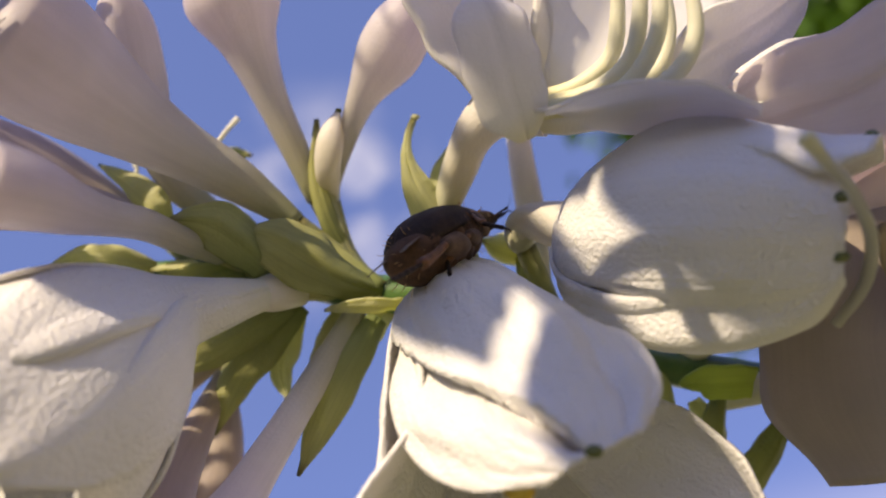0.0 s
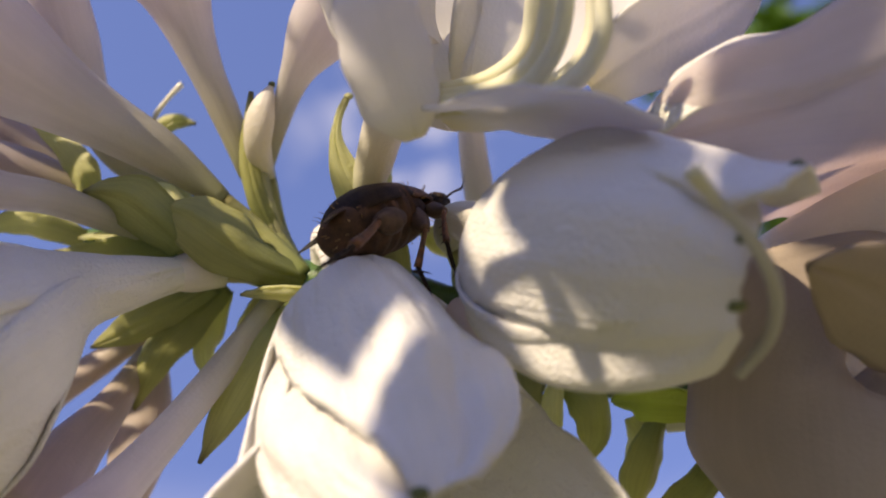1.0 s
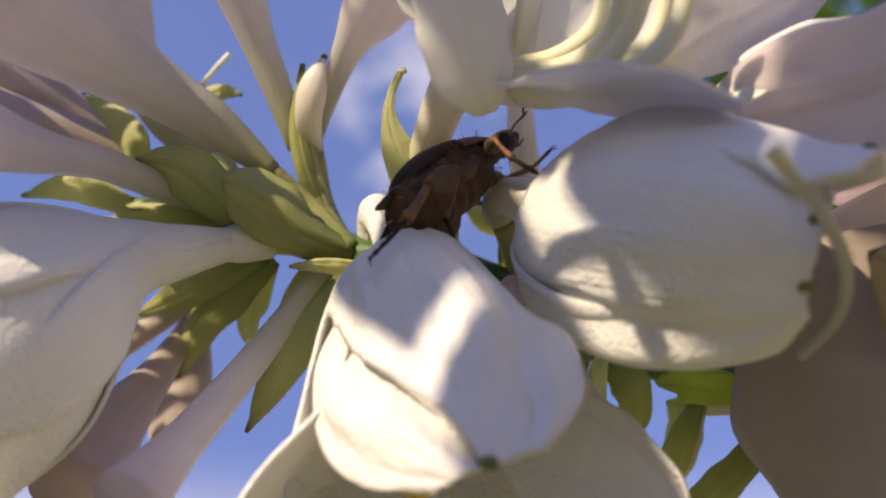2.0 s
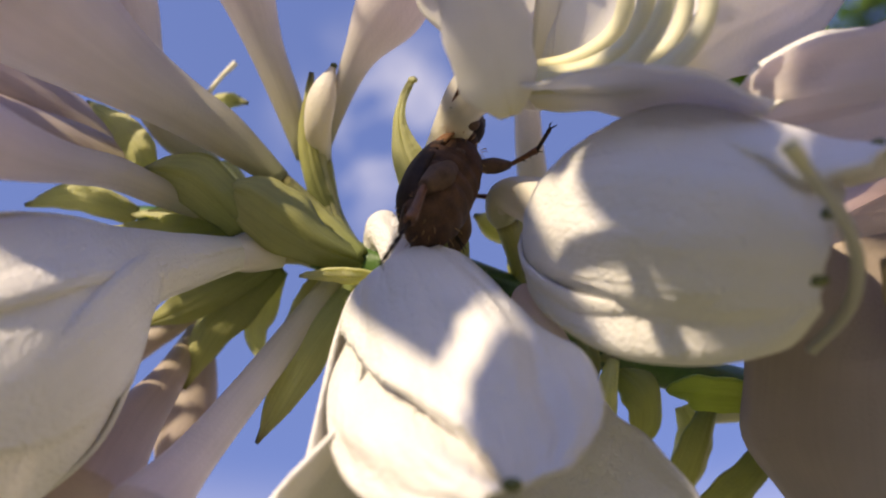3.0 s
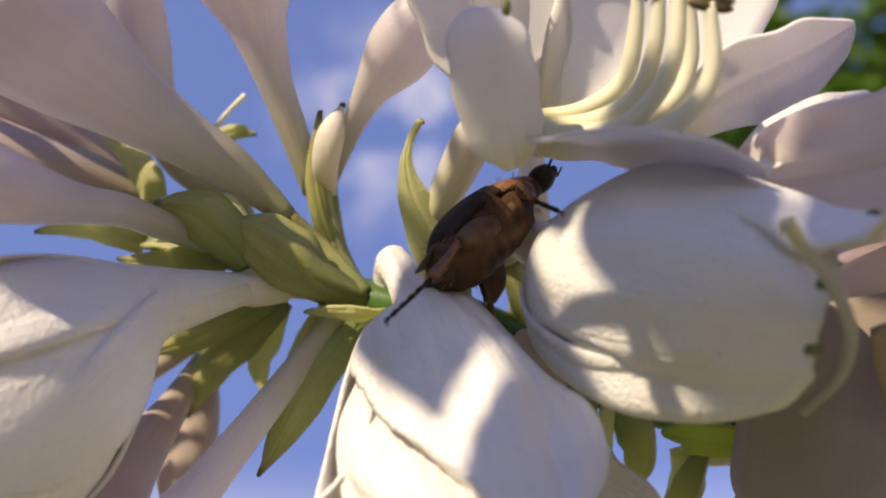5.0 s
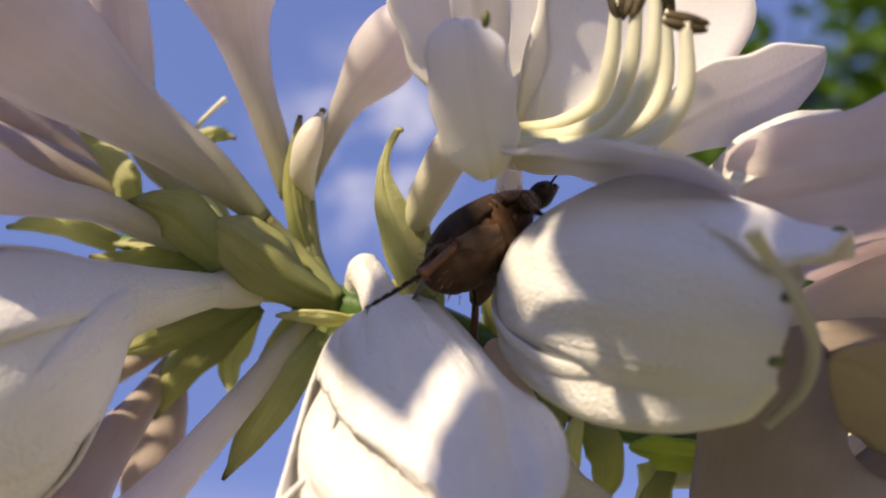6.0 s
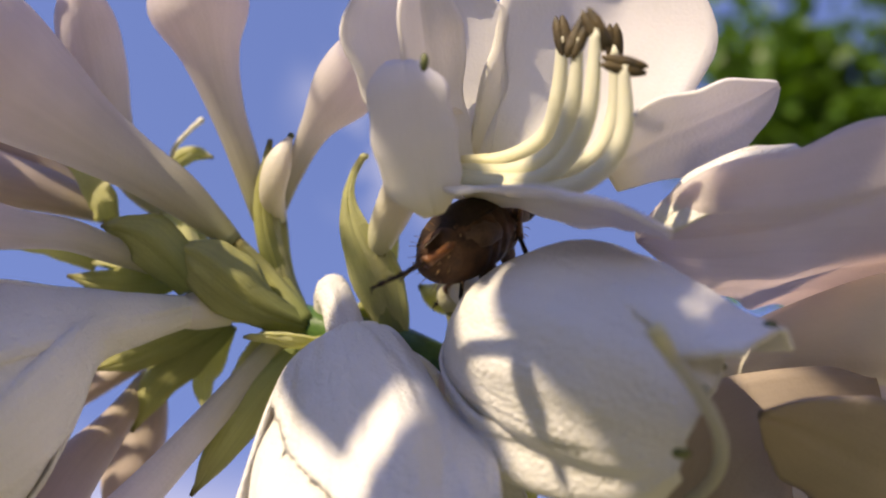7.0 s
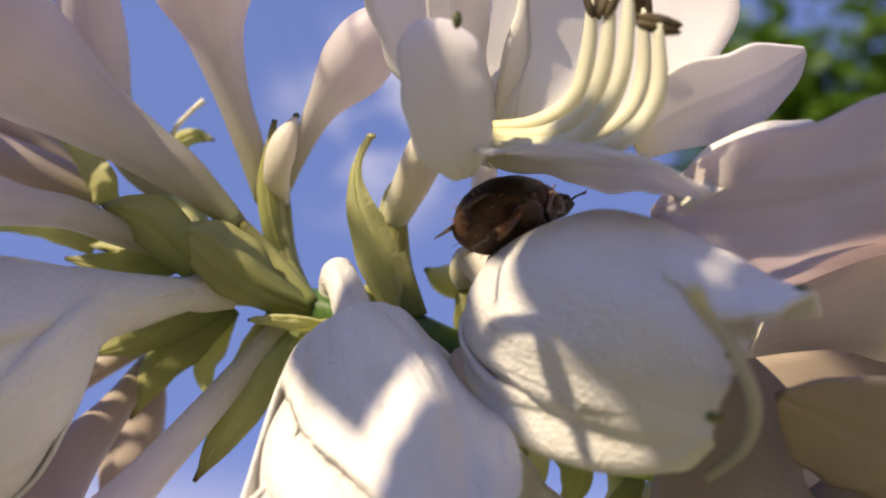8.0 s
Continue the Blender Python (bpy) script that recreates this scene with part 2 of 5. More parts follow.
LEAF = tissue("tree_leaf", [(0.0, (0.04, 0.11, 0.015)), (1.0, (0.11, 0.22, 0.035))], 0.42, 0.4, 0.2, blotch=0.25, glow_tint=(1.0, 1.0, 0.35), vein_count=8)


# ---- building tools ----
def spline(points, n):
    """n+1 places, evenly along a smooth curve through the points, and the way along it where each point lies (0 to 1)."""
    p = [np.array(q, float) for q in points]
    p = [2 * p[0] - p[1]] + p + [2 * p[-1] - p[-2]]
    dense, marks = [], [0]
    for i in range(1, len(p) - 2):
        for k in range(24):
            t = k / 24
            dense.append(0.5 * (2 * p[i] + (p[i + 1] - p[i - 1]) * t + (2 * p[i - 1] - 5 * p[i] + 4 * p[i + 1] - p[i + 2]) * t * t
                                + (3 * p[i] - p[i - 1] - 3 * p[i + 1] + p[i + 2]) * t ** 3))
        marks.append(len(dense))
    dense = np.array(dense + [p[-2]])
    run = np.concatenate([[0], np.cumsum(np.linalg.norm(np.diff(dense, axis=0), axis=1))])
    at = np.linspace(0, run[-1], n + 1)
    places = np.stack([np.interp(at, run, dense[:, k]) for k in range(3)], 1)
    return places, run[np.array(marks)] / run[-1], run[-1]


def unit(v):
    return v / (np.linalg.norm(v) + 1e-12)


def carry(places, up):
    """Frames (along, normal, side) carried along a curve without twist."""
    tangents = np.gradient(places, axis=0)
    out, nrm = [], None
    for t in tangents:
        t = unit(t)
        ref = np.array(up, float) if nrm is None else nrm
        nrm = unit(ref - t * (ref @ t))
        out.append((t, nrm, np.cross(t, nrm)))
    return out


def smooth_list(marks, values, at):
    """Values given at marks, eased between them."""
    x, y = np.array(marks, float), np.array(values, float)
    m = np.gradient(y, x)
    i = np.clip(np.searchsorted(x, at) - 1, 0, len(x) - 2)
    h = x[i + 1] - x[i]
    t = np.clip((at - x[i]) / h, 0, 1)
    return ((2 * t ** 3 - 3 * t ** 2 + 1) * y[i] + (t ** 3 - 2 * t ** 2 + t) * h * m[i]
            + (-2 * t ** 3 + 3 * t ** 2) * y[i + 1] + (t ** 3 - t ** 2) * h * m[i + 1])


def sheet(grid, closed=False):
    """A grid of places (rows x columns x 3) as vertices, faces and a uv for each vertex: x across, y along."""
    r, c, _ = grid.shape
    verts = grid.reshape(-1, 3)
    uvs = np.stack([np.tile(np.linspace(0, 1, c), r), np.repeat(np.linspace(0, 1, r), c)], 1)
    faces = []
    for i in range(r - 1):
        for j in range(c if closed else c - 1):
            k = (j + 1) % c
            faces.append((i * c + j, i * c + k, (i + 1) * c + k, (i + 1) * c + j))
    return verts, faces, uvs


def tube(points, radii, n=28, around=14, up=(0.13, 0.2, 1), ridges=0, depth=0.0, cap=True):
    """A round stalk, bud or filament along a curve, its radius given at each point."""
    places, marks, _ = spline(points, n)
    u = np.linspace(0, 1, n + 1)
    rad = np.maximum(smooth_list(marks, radii, u), 0.02)
    ang = np.linspace(0, 2 * math.pi, around, endpoint=False)
    rows = []
    for p, (t, a, b), r in zip(places, carry(places, up), rad):
        rr = r * (1 + depth * np.cos(ridges * ang)) if ridges else np.full(around, r)
        rows.append(p + np.outer(np.cos(ang) * rr, a) + np.outer(np.sin(ang) * rr, b))
    verts, faces, uvs = sheet(np.array(rows), True)
    if cap:
        faces += [tuple(reversed(range(around))), tuple(range(n * around, (n + 1) * around))]
    return verts, faces, uvs


def blade(points, widths, face=(0, -1, 0), fold=0.25, cup=0.0, n=26, across=12, ripple=0.0, seed=0, groove=0.0, bend=0.0, relief=None):
    """A leaf-like blade along a curve: half widths at each point; its face looks along `face`, its halves fold back."""
    places, marks, _ = spline(points, n)
    u = np.linspace(0, 1, n + 1)
    w = np.maximum(smooth_list(marks, widths, u), 0.02)
    v = np.linspace(-1, 1, across + 1)
    rnd = np.random.RandomState(seed)
    ph = rnd.rand(4) * 6.28
    f = np.array(face, float)
    rows = []
    for i, p in enumerate(places):
        t = unit(places[min(i + 1, n)] - places[max(i - 1, 0)])
        side = unit(np.cross(t, f))
        out = np.cross(side, t)
        lift = -fold * np.abs(v) ** 1.3 * w[i] - cup * w[i] * (v ** 2) - groove * np.exp(-(v / 0.13) ** 2)
        lift = lift + ripple * np.abs(v) ** 2 * (np.sin(u[i] * 13 + ph[0] + np.sign(v) * 1.3) + 0.6 * np.sin(u[i] * 27 + ph[1] + v * 2))
        lift = lift + 0.35 * ripple * np.sin(v * 9 + ph[2]) * math.sin(math.pi * u[i])
        if relief is not None:
            lift = lift + relief(u[i], v, w[i])
        edge = w[i] * (1 + 0.04 * math.sin(u[i] * 21 + ph[3]))
        rows.append(p + np.outer(v * edge, side) + np.outer(lift, out) + bend * np.outer(v * np.abs(v), out) * w[i])
    return sheet(np.array(rows))


ORIGIN = {}


def thing(name, base, label, category, group=""):
    """An Empty at the base of a thing on the plant, in the plant's frame."""
    ob = new(name)
    ob.empty_display_size = 0.003
    ob.matrix_world = PLANT @ Matrix.Translation(Vector(base) * MM)
    ORIGIN[ob] = np.array(base, float)
    return tagged(ob, label, category, group)


def part(name, shape, material, parent, label="", thick=0.0, smooth=True):
    """One mesh under a thing or a part; the shape is given in the plant's millimetres."""
    verts, faces, uvs = shape
    root = parent if parent in ORIGIN else parent.parent
    me = bpy.data.meshes.new(name)
    me.from_pydata(((np.asarray(verts) - ORIGIN[root]) * MM).tolist(), [], faces)
    if uvs is not None:
        layer = me.uv_layers.new(name="UVMap")
        loops = np.empty(len(me.loops), dtype=np.int32)
        me.loops.foreach_get("vertex_index", loops)
        layer.data.foreach_set("uv", np.asarray(uvs, dtype=np.float32)[loops].ravel())
    me.polygons.foreach_set("use_smooth", [smooth] * len(me.polygons))
    me.materials.append(material)
    me.update()
    ob = new(name, me)
    ob.parent = parent
    if thick:
        mod = ob.modifiers.new("thickness", "SOLIDIFY")
        mod.thickness, mod.offset = thick * MM, 0
    return tagged(ob, label)


def joined(shapes):
    verts, faces, uvs, k = [], [], [], 0
    for v, f, t in shapes:
        verts.append(np.asarray(v))
        faces += [tuple(i + k for i in q) for q in f]
        uvs.append(t)
        k += len(v)
    return np.concatenate(verts), faces, np.concatenate(uvs)


def blob(center, radii, axes=None, n=12, around=16, bumps=0.0, seed=1):
    """A rounded body with three half axes."""
    th = np.linspace(0.02, math.pi - 0.02, n + 1)
    ph = np.linspace(0, 2 * math.pi, around, endpoint=False)
    a = np.eye(3) if axes is None else np.array(axes, float)
    g = np.stack([np.repeat(np.cos(th), around).reshape(n + 1, around), np.outer(np.sin(th), np.cos(ph)), np.outer(np.sin(th), np.sin(ph))], 2)
    r = 1 + bumps * np.random.RandomState(seed).randn(n + 1, around, 1)
    g = (g * r * np.array(radii)) @ a + np.array(center, float)
    verts, faces, uvs = sheet(g, True)
    faces += [tuple(reversed(range(around))), tuple(range(n * around, (n + 1) * around))]
    return verts, faces, uvs


# ---- ground ----
def ground():
    n, reach = 60, 400.0
    a = np.sign(np.linspace(-1, 1, n + 1)) * np.abs(np.linspace(-1, 1, n + 1)) ** 3 * reach
    g = np.array([[(x, y, 0.03 * math.sin(x * 0.7) * math.cos(y * 0.6)) for x in a] for y in a])
    verts, faces, _ = sheet(g)
    me = bpy.data.meshes.new("ground")
    me.from_pydata(verts.tolist(), [], faces)
    me.materials.append(SOIL)
    me.polygons.foreach_set("use_smooth", [True] * len(me.polygons))
    tagged(new("ground", me), "dry straw-coloured lawn under the flowering plant", "ground", kind="structure")


ground()


# ---- unseen walls added to close the place and block low sky light ----
def blocking_wall(name, x0, y0, x1, y1, height):
    """A low rendered wall with a rounded coping, between two plan corners."""
    rows = []
    for q in ((-0.1, -0.1), (-0.1, height - 0.06), (-0.13, height - 0.06), (-0.13, height - 0.02), (-0.08, height + 0.02), (0, height + 0.035),
              (0.08, height + 0.02), (0.13, height - 0.02), (0.13, height - 0.06), (0.1, height - 0.06), (0.1, -0.1)):
        d = unit(np.array((x1 - x0, y1 - y0, 0.0)))
        side = np.array((-d[1], d[0], 0.0)) * q[0]
        rows.append([np.array((x0, y0, 0)) + side + (0, 0, q[1]), np.array((x1, y1, 0)) + side + (0, 0, q[1])])
    v, f, t = sheet(np.array(rows))
    me = bpy.data.meshes.new(name)
    me.from_pydata([tuple(p) for p in v], [], f + [tuple(range(0, 22, 2)), tuple(range(21, 0, -2))])
    me.materials.append(PLASTER)
    tagged(new(name, me), "unseen brown wall with a rounded top, added to block low sky light", "wall", kind="structure")


blocking_wall("wall_south", -1.8, -2.6, 2.6, -2.6, 0.75)
blocking_wall("wall_west", -1.93, -2.73, -1.93, 1.0, 0.9)
blocking_wall("wall_east", 2.73, -2.73, 2.73, 1.2, 2.0)


# ---- the bell-shaped flower ----
PEDICELS = []


def pedicel(points, radius):
    PEDICELS.append((points, radius))


pedicel([(-8.08, 69.00, -3.65), (-11.95, 70.00, 0.30), (-14.98, 69.00, 3.20)], 0.85)
pedicel([(-8.45, 70.00, -3.45), (-11.18, 71.50, 0.56), (-13.06, 72.00, 5.45)], 0.75)
pedicel([(-8.82, 71.00, -3.25), (-10.82, 72.50, 0.57), (-12.27, 72.50, 5.49)], 0.7)
pedicel([(0.30, 69.00, -4.88), (-1.18, 69.00, -0.44), (-1.89, 68.00, 3.84)], 1.1)
pedicel([(6.70, 69.00, -7.84), (5.79, 67.00, -4.98), (5.14, 66.00, -1.84)], 0.9)
pedicel([(20.08, 71.00, -15.16), (21.10, 71.00, -14.15), (20.88, 72.00, -12.81)], 1.0)
pedicel([(-17.18, 72.00, -1.49), (-20.57, 75.00, 4.34), (-22.91, 76.00, 4.94)], 0.7)
pedicel([(-18.21, 72.00, -1.23), (-20.70, 70.00, 0.05), (-21.90, 68.00, 0.83)], 0.8)
pedicel([(-16.66, 72.00, -1.75), (-20.02, 73.00, -6.20), (-23.73, 74.00, -10.20)], 0.6)
pedicel([(-15.63, 72.00, -2.01), (-19.50, 75.00, -6.37), (-24.07, 78.00, -11.09)], 0.6)
pedicel([(-9.20, 70.00, -3.70), (-9.63, 69.50, -4.67), (-10.45, 69.00, -5.27)], 0.7)
pedicel([(7.20, 69.00, -7.84), (7.25, 72.00, -4.06), (6.99, 73.00, -1.51)], 0.5)
pedicel([(8.74, 69.50, -9.88), (8.39, 73.00, -6.73), (8.09, 75.00, -4.12)], 0.6)
pedicel([(-11.36, 71.00, -3.25), (-13.20, 70.00, -2.95), (-15.08, 69.00, -2.91)], 1.2)
pedicel([(-7.20, 70.00, -4.35), (-6.75, 68.00, -4.81), (-6.84, 67.00, -5.02)], 0.9)
pedicel([(5.96, 69.00, -7.34), (5.69, 67.00, -7.23), (5.39, 65.00, -6.92)], 0.6)
pedicel([(6.46, 69.00, -7.84), (5.70, 68.80, -4.37), (4.29, 68.20, -0.34)], 1.0)
pedicel([(-24.52, 74.00, -0.05), (-27.18, 75.50, 2.75), (-29.64, 76.00, 4.83)], 0.7)
pedicel([(-25.05, 74.00, 0.05), (-28.82, 77.00, 3.35), (-31.81, 78.00, 6.18)], 0.7)
pedicel([(-17.69, 72.00, -1.39), (-20.57, 75.00, -4.77), (-24.53, 77.00, -8.80)], 0.7)
pedicel([(-11.61, 71.00, -3.25), (-11.95, 71.50, -4.55), (-12.29, 72.00, -5.40)], 0.5)
pedicel([(12.30, 70.00, -11.95), (13.20, 69.50, -12.11), (13.60, 69.00, -12.32)], 0.5)
pedicel([(-9.84, 71.00, -3.50), (-10.90, 73.00, 2.14), (-11.89, 73.00, 5.63)], 0.5)


def short_stem(ob, base):
    """The flower's own short stem, where one ends at its base."""
    for p, r in PEDICELS:
        if np.linalg.norm(np.array(p[-1]) - np.array(base)) < 1.0:
            part("pedicel", tube(p[:-1] + [base], [r * 1.2, r, r], 16, 10), BRACT, ob, "short pale green flower stem")
            break


def bell(name, points, split, radii, profile, label, turn=0.0, material=None, tweak=None, skip=(), widths=None, ridge=0.25, seed=0, base_index=0, tube_material=None, lap=0.26, crumple=0.0, edge=0.22, curl=0.10):
    """A nodding flower: a curved tube along the first points, then six overlapping tepals that follow the rest of the curve.
    profile: (way along from the mouth of the tube, distance from the axis, half width) in mm, down a tepal."""
    material = material or PETAL
    ob = thing(name, points[base_index], label, "flower", "open flowers on the stalk")
    short_stem(ob, points[0])
    places, marks, total = spline(points, 90)
    frames = carry(places, (0, 0, 1))
    cut = marks[split]
    k = max(2, int(round(cut * 90)))
    part("flower_tube", tube(points[:split + 1] + [places[min(k + 6, 90)]], list(radii) + [radii[-1] * 0.7], 30, 18, (0, 0, 1), ridges=6, depth=0.03),
         tube_material or TUBE, ob, "narrow pale floral tube")
    step = total / 90

    def axis(s):
        q = cut * 90 + s / step
        i = min(max(q, 0), 90)
        a, b = int(math.floor(i)), min(int(math.floor(i)) + 1, 90)
        c = places[a] + (places[b] - places[a]) * (i - a)
        t, nn, bb = frames[a]
        return c + t * (q - i) * step, t, nn, bb

    rnd = np.random.RandomState(seed)
    for j in range(6):
        extra = (tweak or {}).get(j, {})
        prof = np.array(extra.get("profile", profile), float)
        prof[:, 0] *= extra.get("reach", 1.0)
        m = np.linspace(0, 1, len(prof))
        phi = radians(turn + 60 * j + extra.get("shift", 0) + rnd.uniform(-4, 4))
        shape_up = extra.get("relief")
        rows, n, c = [], *((80, 88) if shape_up else (34, 16))
        v = np.linspace(-1, 1, c + 1)
        ph = rnd.rand(4) * 6.28
        if j in skip:
            continue
        for i in range(n + 1):
            u = i / n
            s, r, w = (smooth_list(m, prof[:, q], np.array([u]))[0] for q in range(3))
            w = max(w, 0.04) * extra.get("wide", 1.0)
            centre, t, nn, bb = axis(s)
            r = max(r, 0.3) + (lap if j % 2 else -0.55 * lap) * min(1, u * 1.3) ** 1.3
            ang = phi + radians(extra.get("skew", 0)) * u ** 1.4 + v * w / max(r, 1.6 + 2.0 * u)
            rr = r - extra.get("ridge", ridge) * np.exp(-(v / 0.15) ** 2) * math.sin(math.pi * min(1, u * 1.05)) \
                + edge * min(1, u * 3) * (np.abs(v) ** 3) * math.sin(u * 11 + ph[0]) + 0.16 * np.sin(v * 6 + ph[1]) * u \
                + 0.07 * np.sin(v * 17 + ph[2]) * math.sin(math.pi * u)
            rr = rr + crumple * math.sin(math.pi * min(1, u * 1.1)) * (np.sin(v * 3.1 + u * 8.3 + ph[3]) * math.cos(u * 5.1 + ph[1])
                                                                      + 0.5 * np.sin(v * 7.3 - u * 13.1 + ph[0]) + 0.25 * np.sin(v * 15 + u * 23 + ph[2]))
            rr = rr + curl * w * v ** 2 * u ** 2
            if shape_up:
                rr = rr + shape_up(u, v)
            rows.append(centre + np.outer(np.cos(ang) * rr, nn) + np.outer(np.sin(ang) * rr, bb))
        tep = part("tepal", sheet(np.array(rows)), material, ob, thick=0.32)
        end = rows[-2][c // 2]
        part("tip_mark", blob(end, (0.55, 0.42, 0.42), n=6, around=8, bumps=0.08, seed=j), TIPMARK, tep, "small green spot at the tepal tip")
    return ob


def stamen(parent, points, radius, along, anther=ANTHER, size=(1.5, 0.5, 0.42)):
    f = part("filament", tube(points, [radius, radius * 1.02, radius, radius * 0.9, radius * 0.55][:len(points)], 26, 10), FILAMENT, parent, "curved cream filament")
    d = unit(np.array(along, float))
    s = unit(np.cross(d, (0.2, 1, 0.1)))
    part("anther", joined([blob(np.array(points[-1]) + k * 0.22 * s, size, (d, s, np.cross(d, s)), 8, 10, 0.03) for k in (-1, 1)]), anther, f, "oblong pollen anther")


SPREAD = [(0, 1.4, 1.7), (1.0, 3.6, 3.8), (3.5, 6.0, 5.8), (8, 8.8, 7.2), (14, 11.0, 7.0), (19, 13.0, 4.6), (21.5, 15.5, 0.4)]
FLARE = [(0, 1.4, 1.7), (1.0, 3.4, 3.6), (3.5, 4.9, 5.0), (8, 6.8, 5.8), (12, 9.0, 6.2), (16, 13.5, 6.0), (19, 17.5, 4.0), (20.5, 19.5, 0.5)]
CLOSE = [(0, 1.4, 1.7), (1.0, 3.6, 3.8), (3.5, 5.6, 5.8), (8, 7.8, 7.2), (14, 9.4, 6.8), (19, 10.4, 4.8), (22, 11.8, 0.4)]

def soft_step(x, a, b):
    t = np.clip((x - a) / (b - a), 0, 1)
    return t * t * (3 - 2 * t)


def front_relief(u, v):
    """A rounded flank dives under a raised edge along a slanting line; a swelling beyond it, and small dents."""
    v = -v
    d = v - (-0.74 + 2.3 * (u - 0.36) - 1.9 * (u - 0.36) ** 2 + 0.02 * math.sin(u * 17))
    strong = float(soft_step(u, 0.26, 0.42) * (1 - soft_step(u, 0.90, 1.0)))
    flank = -2.2 * np.clip((d + 0.32) / 0.32, 0, 1) ** 1.15 * (d < 0) + 0.25 * np.exp(-((d + 0.46) / 0.16) ** 2)
    edge_up = 0.30 * np.exp(-np.maximum(d, 0) / 0.22) * (d >= 0)
    out = strong * (flank + edge_up)
    out = out + 0.55 * np.exp(-((v - 0.28) / 0.26) ** 2 - ((u - 0.62) / 0.15) ** 2) - 0.4 * np.exp(-((v - 0.62) / 0.09) ** 2) * strong
    out = out - 1.1 * soft_step(v, 0.25, 0.95) * math.exp(-((u - 0.42) / 0.2) ** 2)
    return out + 0.10 * np.sin(v * 9 + u * 7) * math.sin(math.pi * u) + 0.06 * np.sin(v * 23 - u * 11) + 0.03 * np.sin(v * 47 + u * 31)


def climbed_relief(u, v):
    """A long fold along the lower side, a faint midrib groove and shallow swellings."""
    mid = math.sin(math.pi * min(1, u * 1.05))
    out = mid * (1.0 * np.exp(-((v - 0.48 - 0.22 * u) / 0.15) ** 2) - 0.55 * np.exp(-((v - 0.22 - 0.22 * u) / 0.12) ** 2))
    out = out - 0.18 * mid * np.exp(-((v + 0.05 - 0.3 * u) / 0.05) ** 2) + 0.12 * mid * np.sin(v * 4.1 + u * 5)
    return out + 0.02 * np.sin(v * 17 + u * 8) * mid


# central flower, its bell leaning towards the viewer
central = bell("open_flower", [(-7.30, 71.00, -6.03), (-6.74, 70.40, -3.22), (-6.31, 69.00, -1.28), (-5.23, 66.60, -2.14), (-3.69, 63.00, -4.81), (-1.95, 59.50, -8.46), (0.63, 55.50, -14.23), (2.77, 51.00, -18.91)], 4, [0.9, 1.3, 1.5, 1.55, 1.6],
    [(0, 1.4, 1.8), (1.0, 3.6, 4.0), (3.5, 5.8, 6.4), (8, 8.0, 8.6), (14, 9.2, 8.9), (20, 9.2, 6.8), (25, 8.8, 0.5)],
    "white open bell flower, sunlit tepals with deep creases", turn=-64, seed=4, crumple=0.36, ridge=0.75, lap=0.12,
    skip=(0,), tweak={1: {"profile": [(0, 1.4, 1.8), (1.0, 3.6, 4.0), (3.5, 5.8, 6.5), (8, 8.0, 9.0), (13, 9.2, 9.4), (17.5, 9.3, 8.4), (20.5, 9.1, 6.6), (22.8, 8.9, 3.2)],
               "relief": front_relief, "shift": 17, "skew": -14, "ridge": 0.1},
           5: {"profile": CLOSE, "shift": -32}, 2: {"profile": FLARE, "shift": 36}, 3: {"profile": SPREAD}, 4: {"profile": SPREAD}}, tube_material=PETAL)
part("tepal", blade([(4.84, 61.00, -8.67), (5.87, 59.50, -12.50), (7.31, 57.50, -16.59), (10.33, 55.00, -19.53), (13.73, 52.50, -21.64), (16.25, 51.00, -22.84)], [1.4, 3.0, 4.4, 4.6, 3.6, 0.4], (-0.35, -1, 0.25), 0.06, 0.0, 50, 30, 0.12, 9, 0.1,
            relief=lambda u, v, w: 0.25 * np.sin(v * 4 + u * 7) + 0.7 * w * np.maximum(0, -v - 0.72) + 0.7 * w * np.maximum(0, v - 0.72)), PETAL, central, "shaded cream tepal with a sunlit rim", thick=0.32)
part("tube_bend", blob((-6.17, 68.60, -1.22), (1.6, 1.6, 1.75), n=14, around=20, bumps=0.02, seed=2), PETAL, central, "rounded white bend of the floral tube")
stamen(central, [(-2.24, 58.00, -6.59), (-0.15, 53.00, -12.08), (-1.10, 48.00, -16.4), (-1.50, 45.50, -17.3)], 0.45, (0.2, -0.6, 0.5), POLLEN, (1.1, 0.75, 0.6))

# near flower that the insect climbs on
climbed = bell("open_flower", [(4.29, 68.20, -0.34), (3.97, 67.80, 0.53), (4.65, 66.50, 1.76), (7.41, 62.50, 0.58), (10.44, 58.00, -0.95), (15.75, 53.00, -1.70), (22.15, 48.00, -3.05)], 3, [1.1, 1.5, 1.6, 1.9],
    [(0, 1.8, 2.2), (2.5, 4.3, 4.6), (6, 6.9, 7.0), (11, 8.5, 8.2), (16, 7.9, 7.8), (20, 6.2, 5.8), (22.5, 4.8, 1.6)],
    "white nodding bell flower with green-tipped tepals, partly shaded", turn=-110.3, seed=7, ridge=0.12, lap=0.15, crumple=0.04, edge=0.04, curl=-0.04,
    tweak={0: {"reach": 0.84}, 1: {"reach": 0.80}, 2: {"reach": 0.84}, 4: {"reach": 0.97}, 5: {"reach": 0.97, "relief": climbed_relief, "wide": 1.22, "shift": -14},
           3: {"profile": [(0, 1.8, 2.2), (2.5, 4.0, 4.4), (6, 6.4, 6.4), (12, 8.0, 6.9), (17, 7.4, 5.8), (20, 6.7, 6.0), (23, 6.6, 4.0)]}})
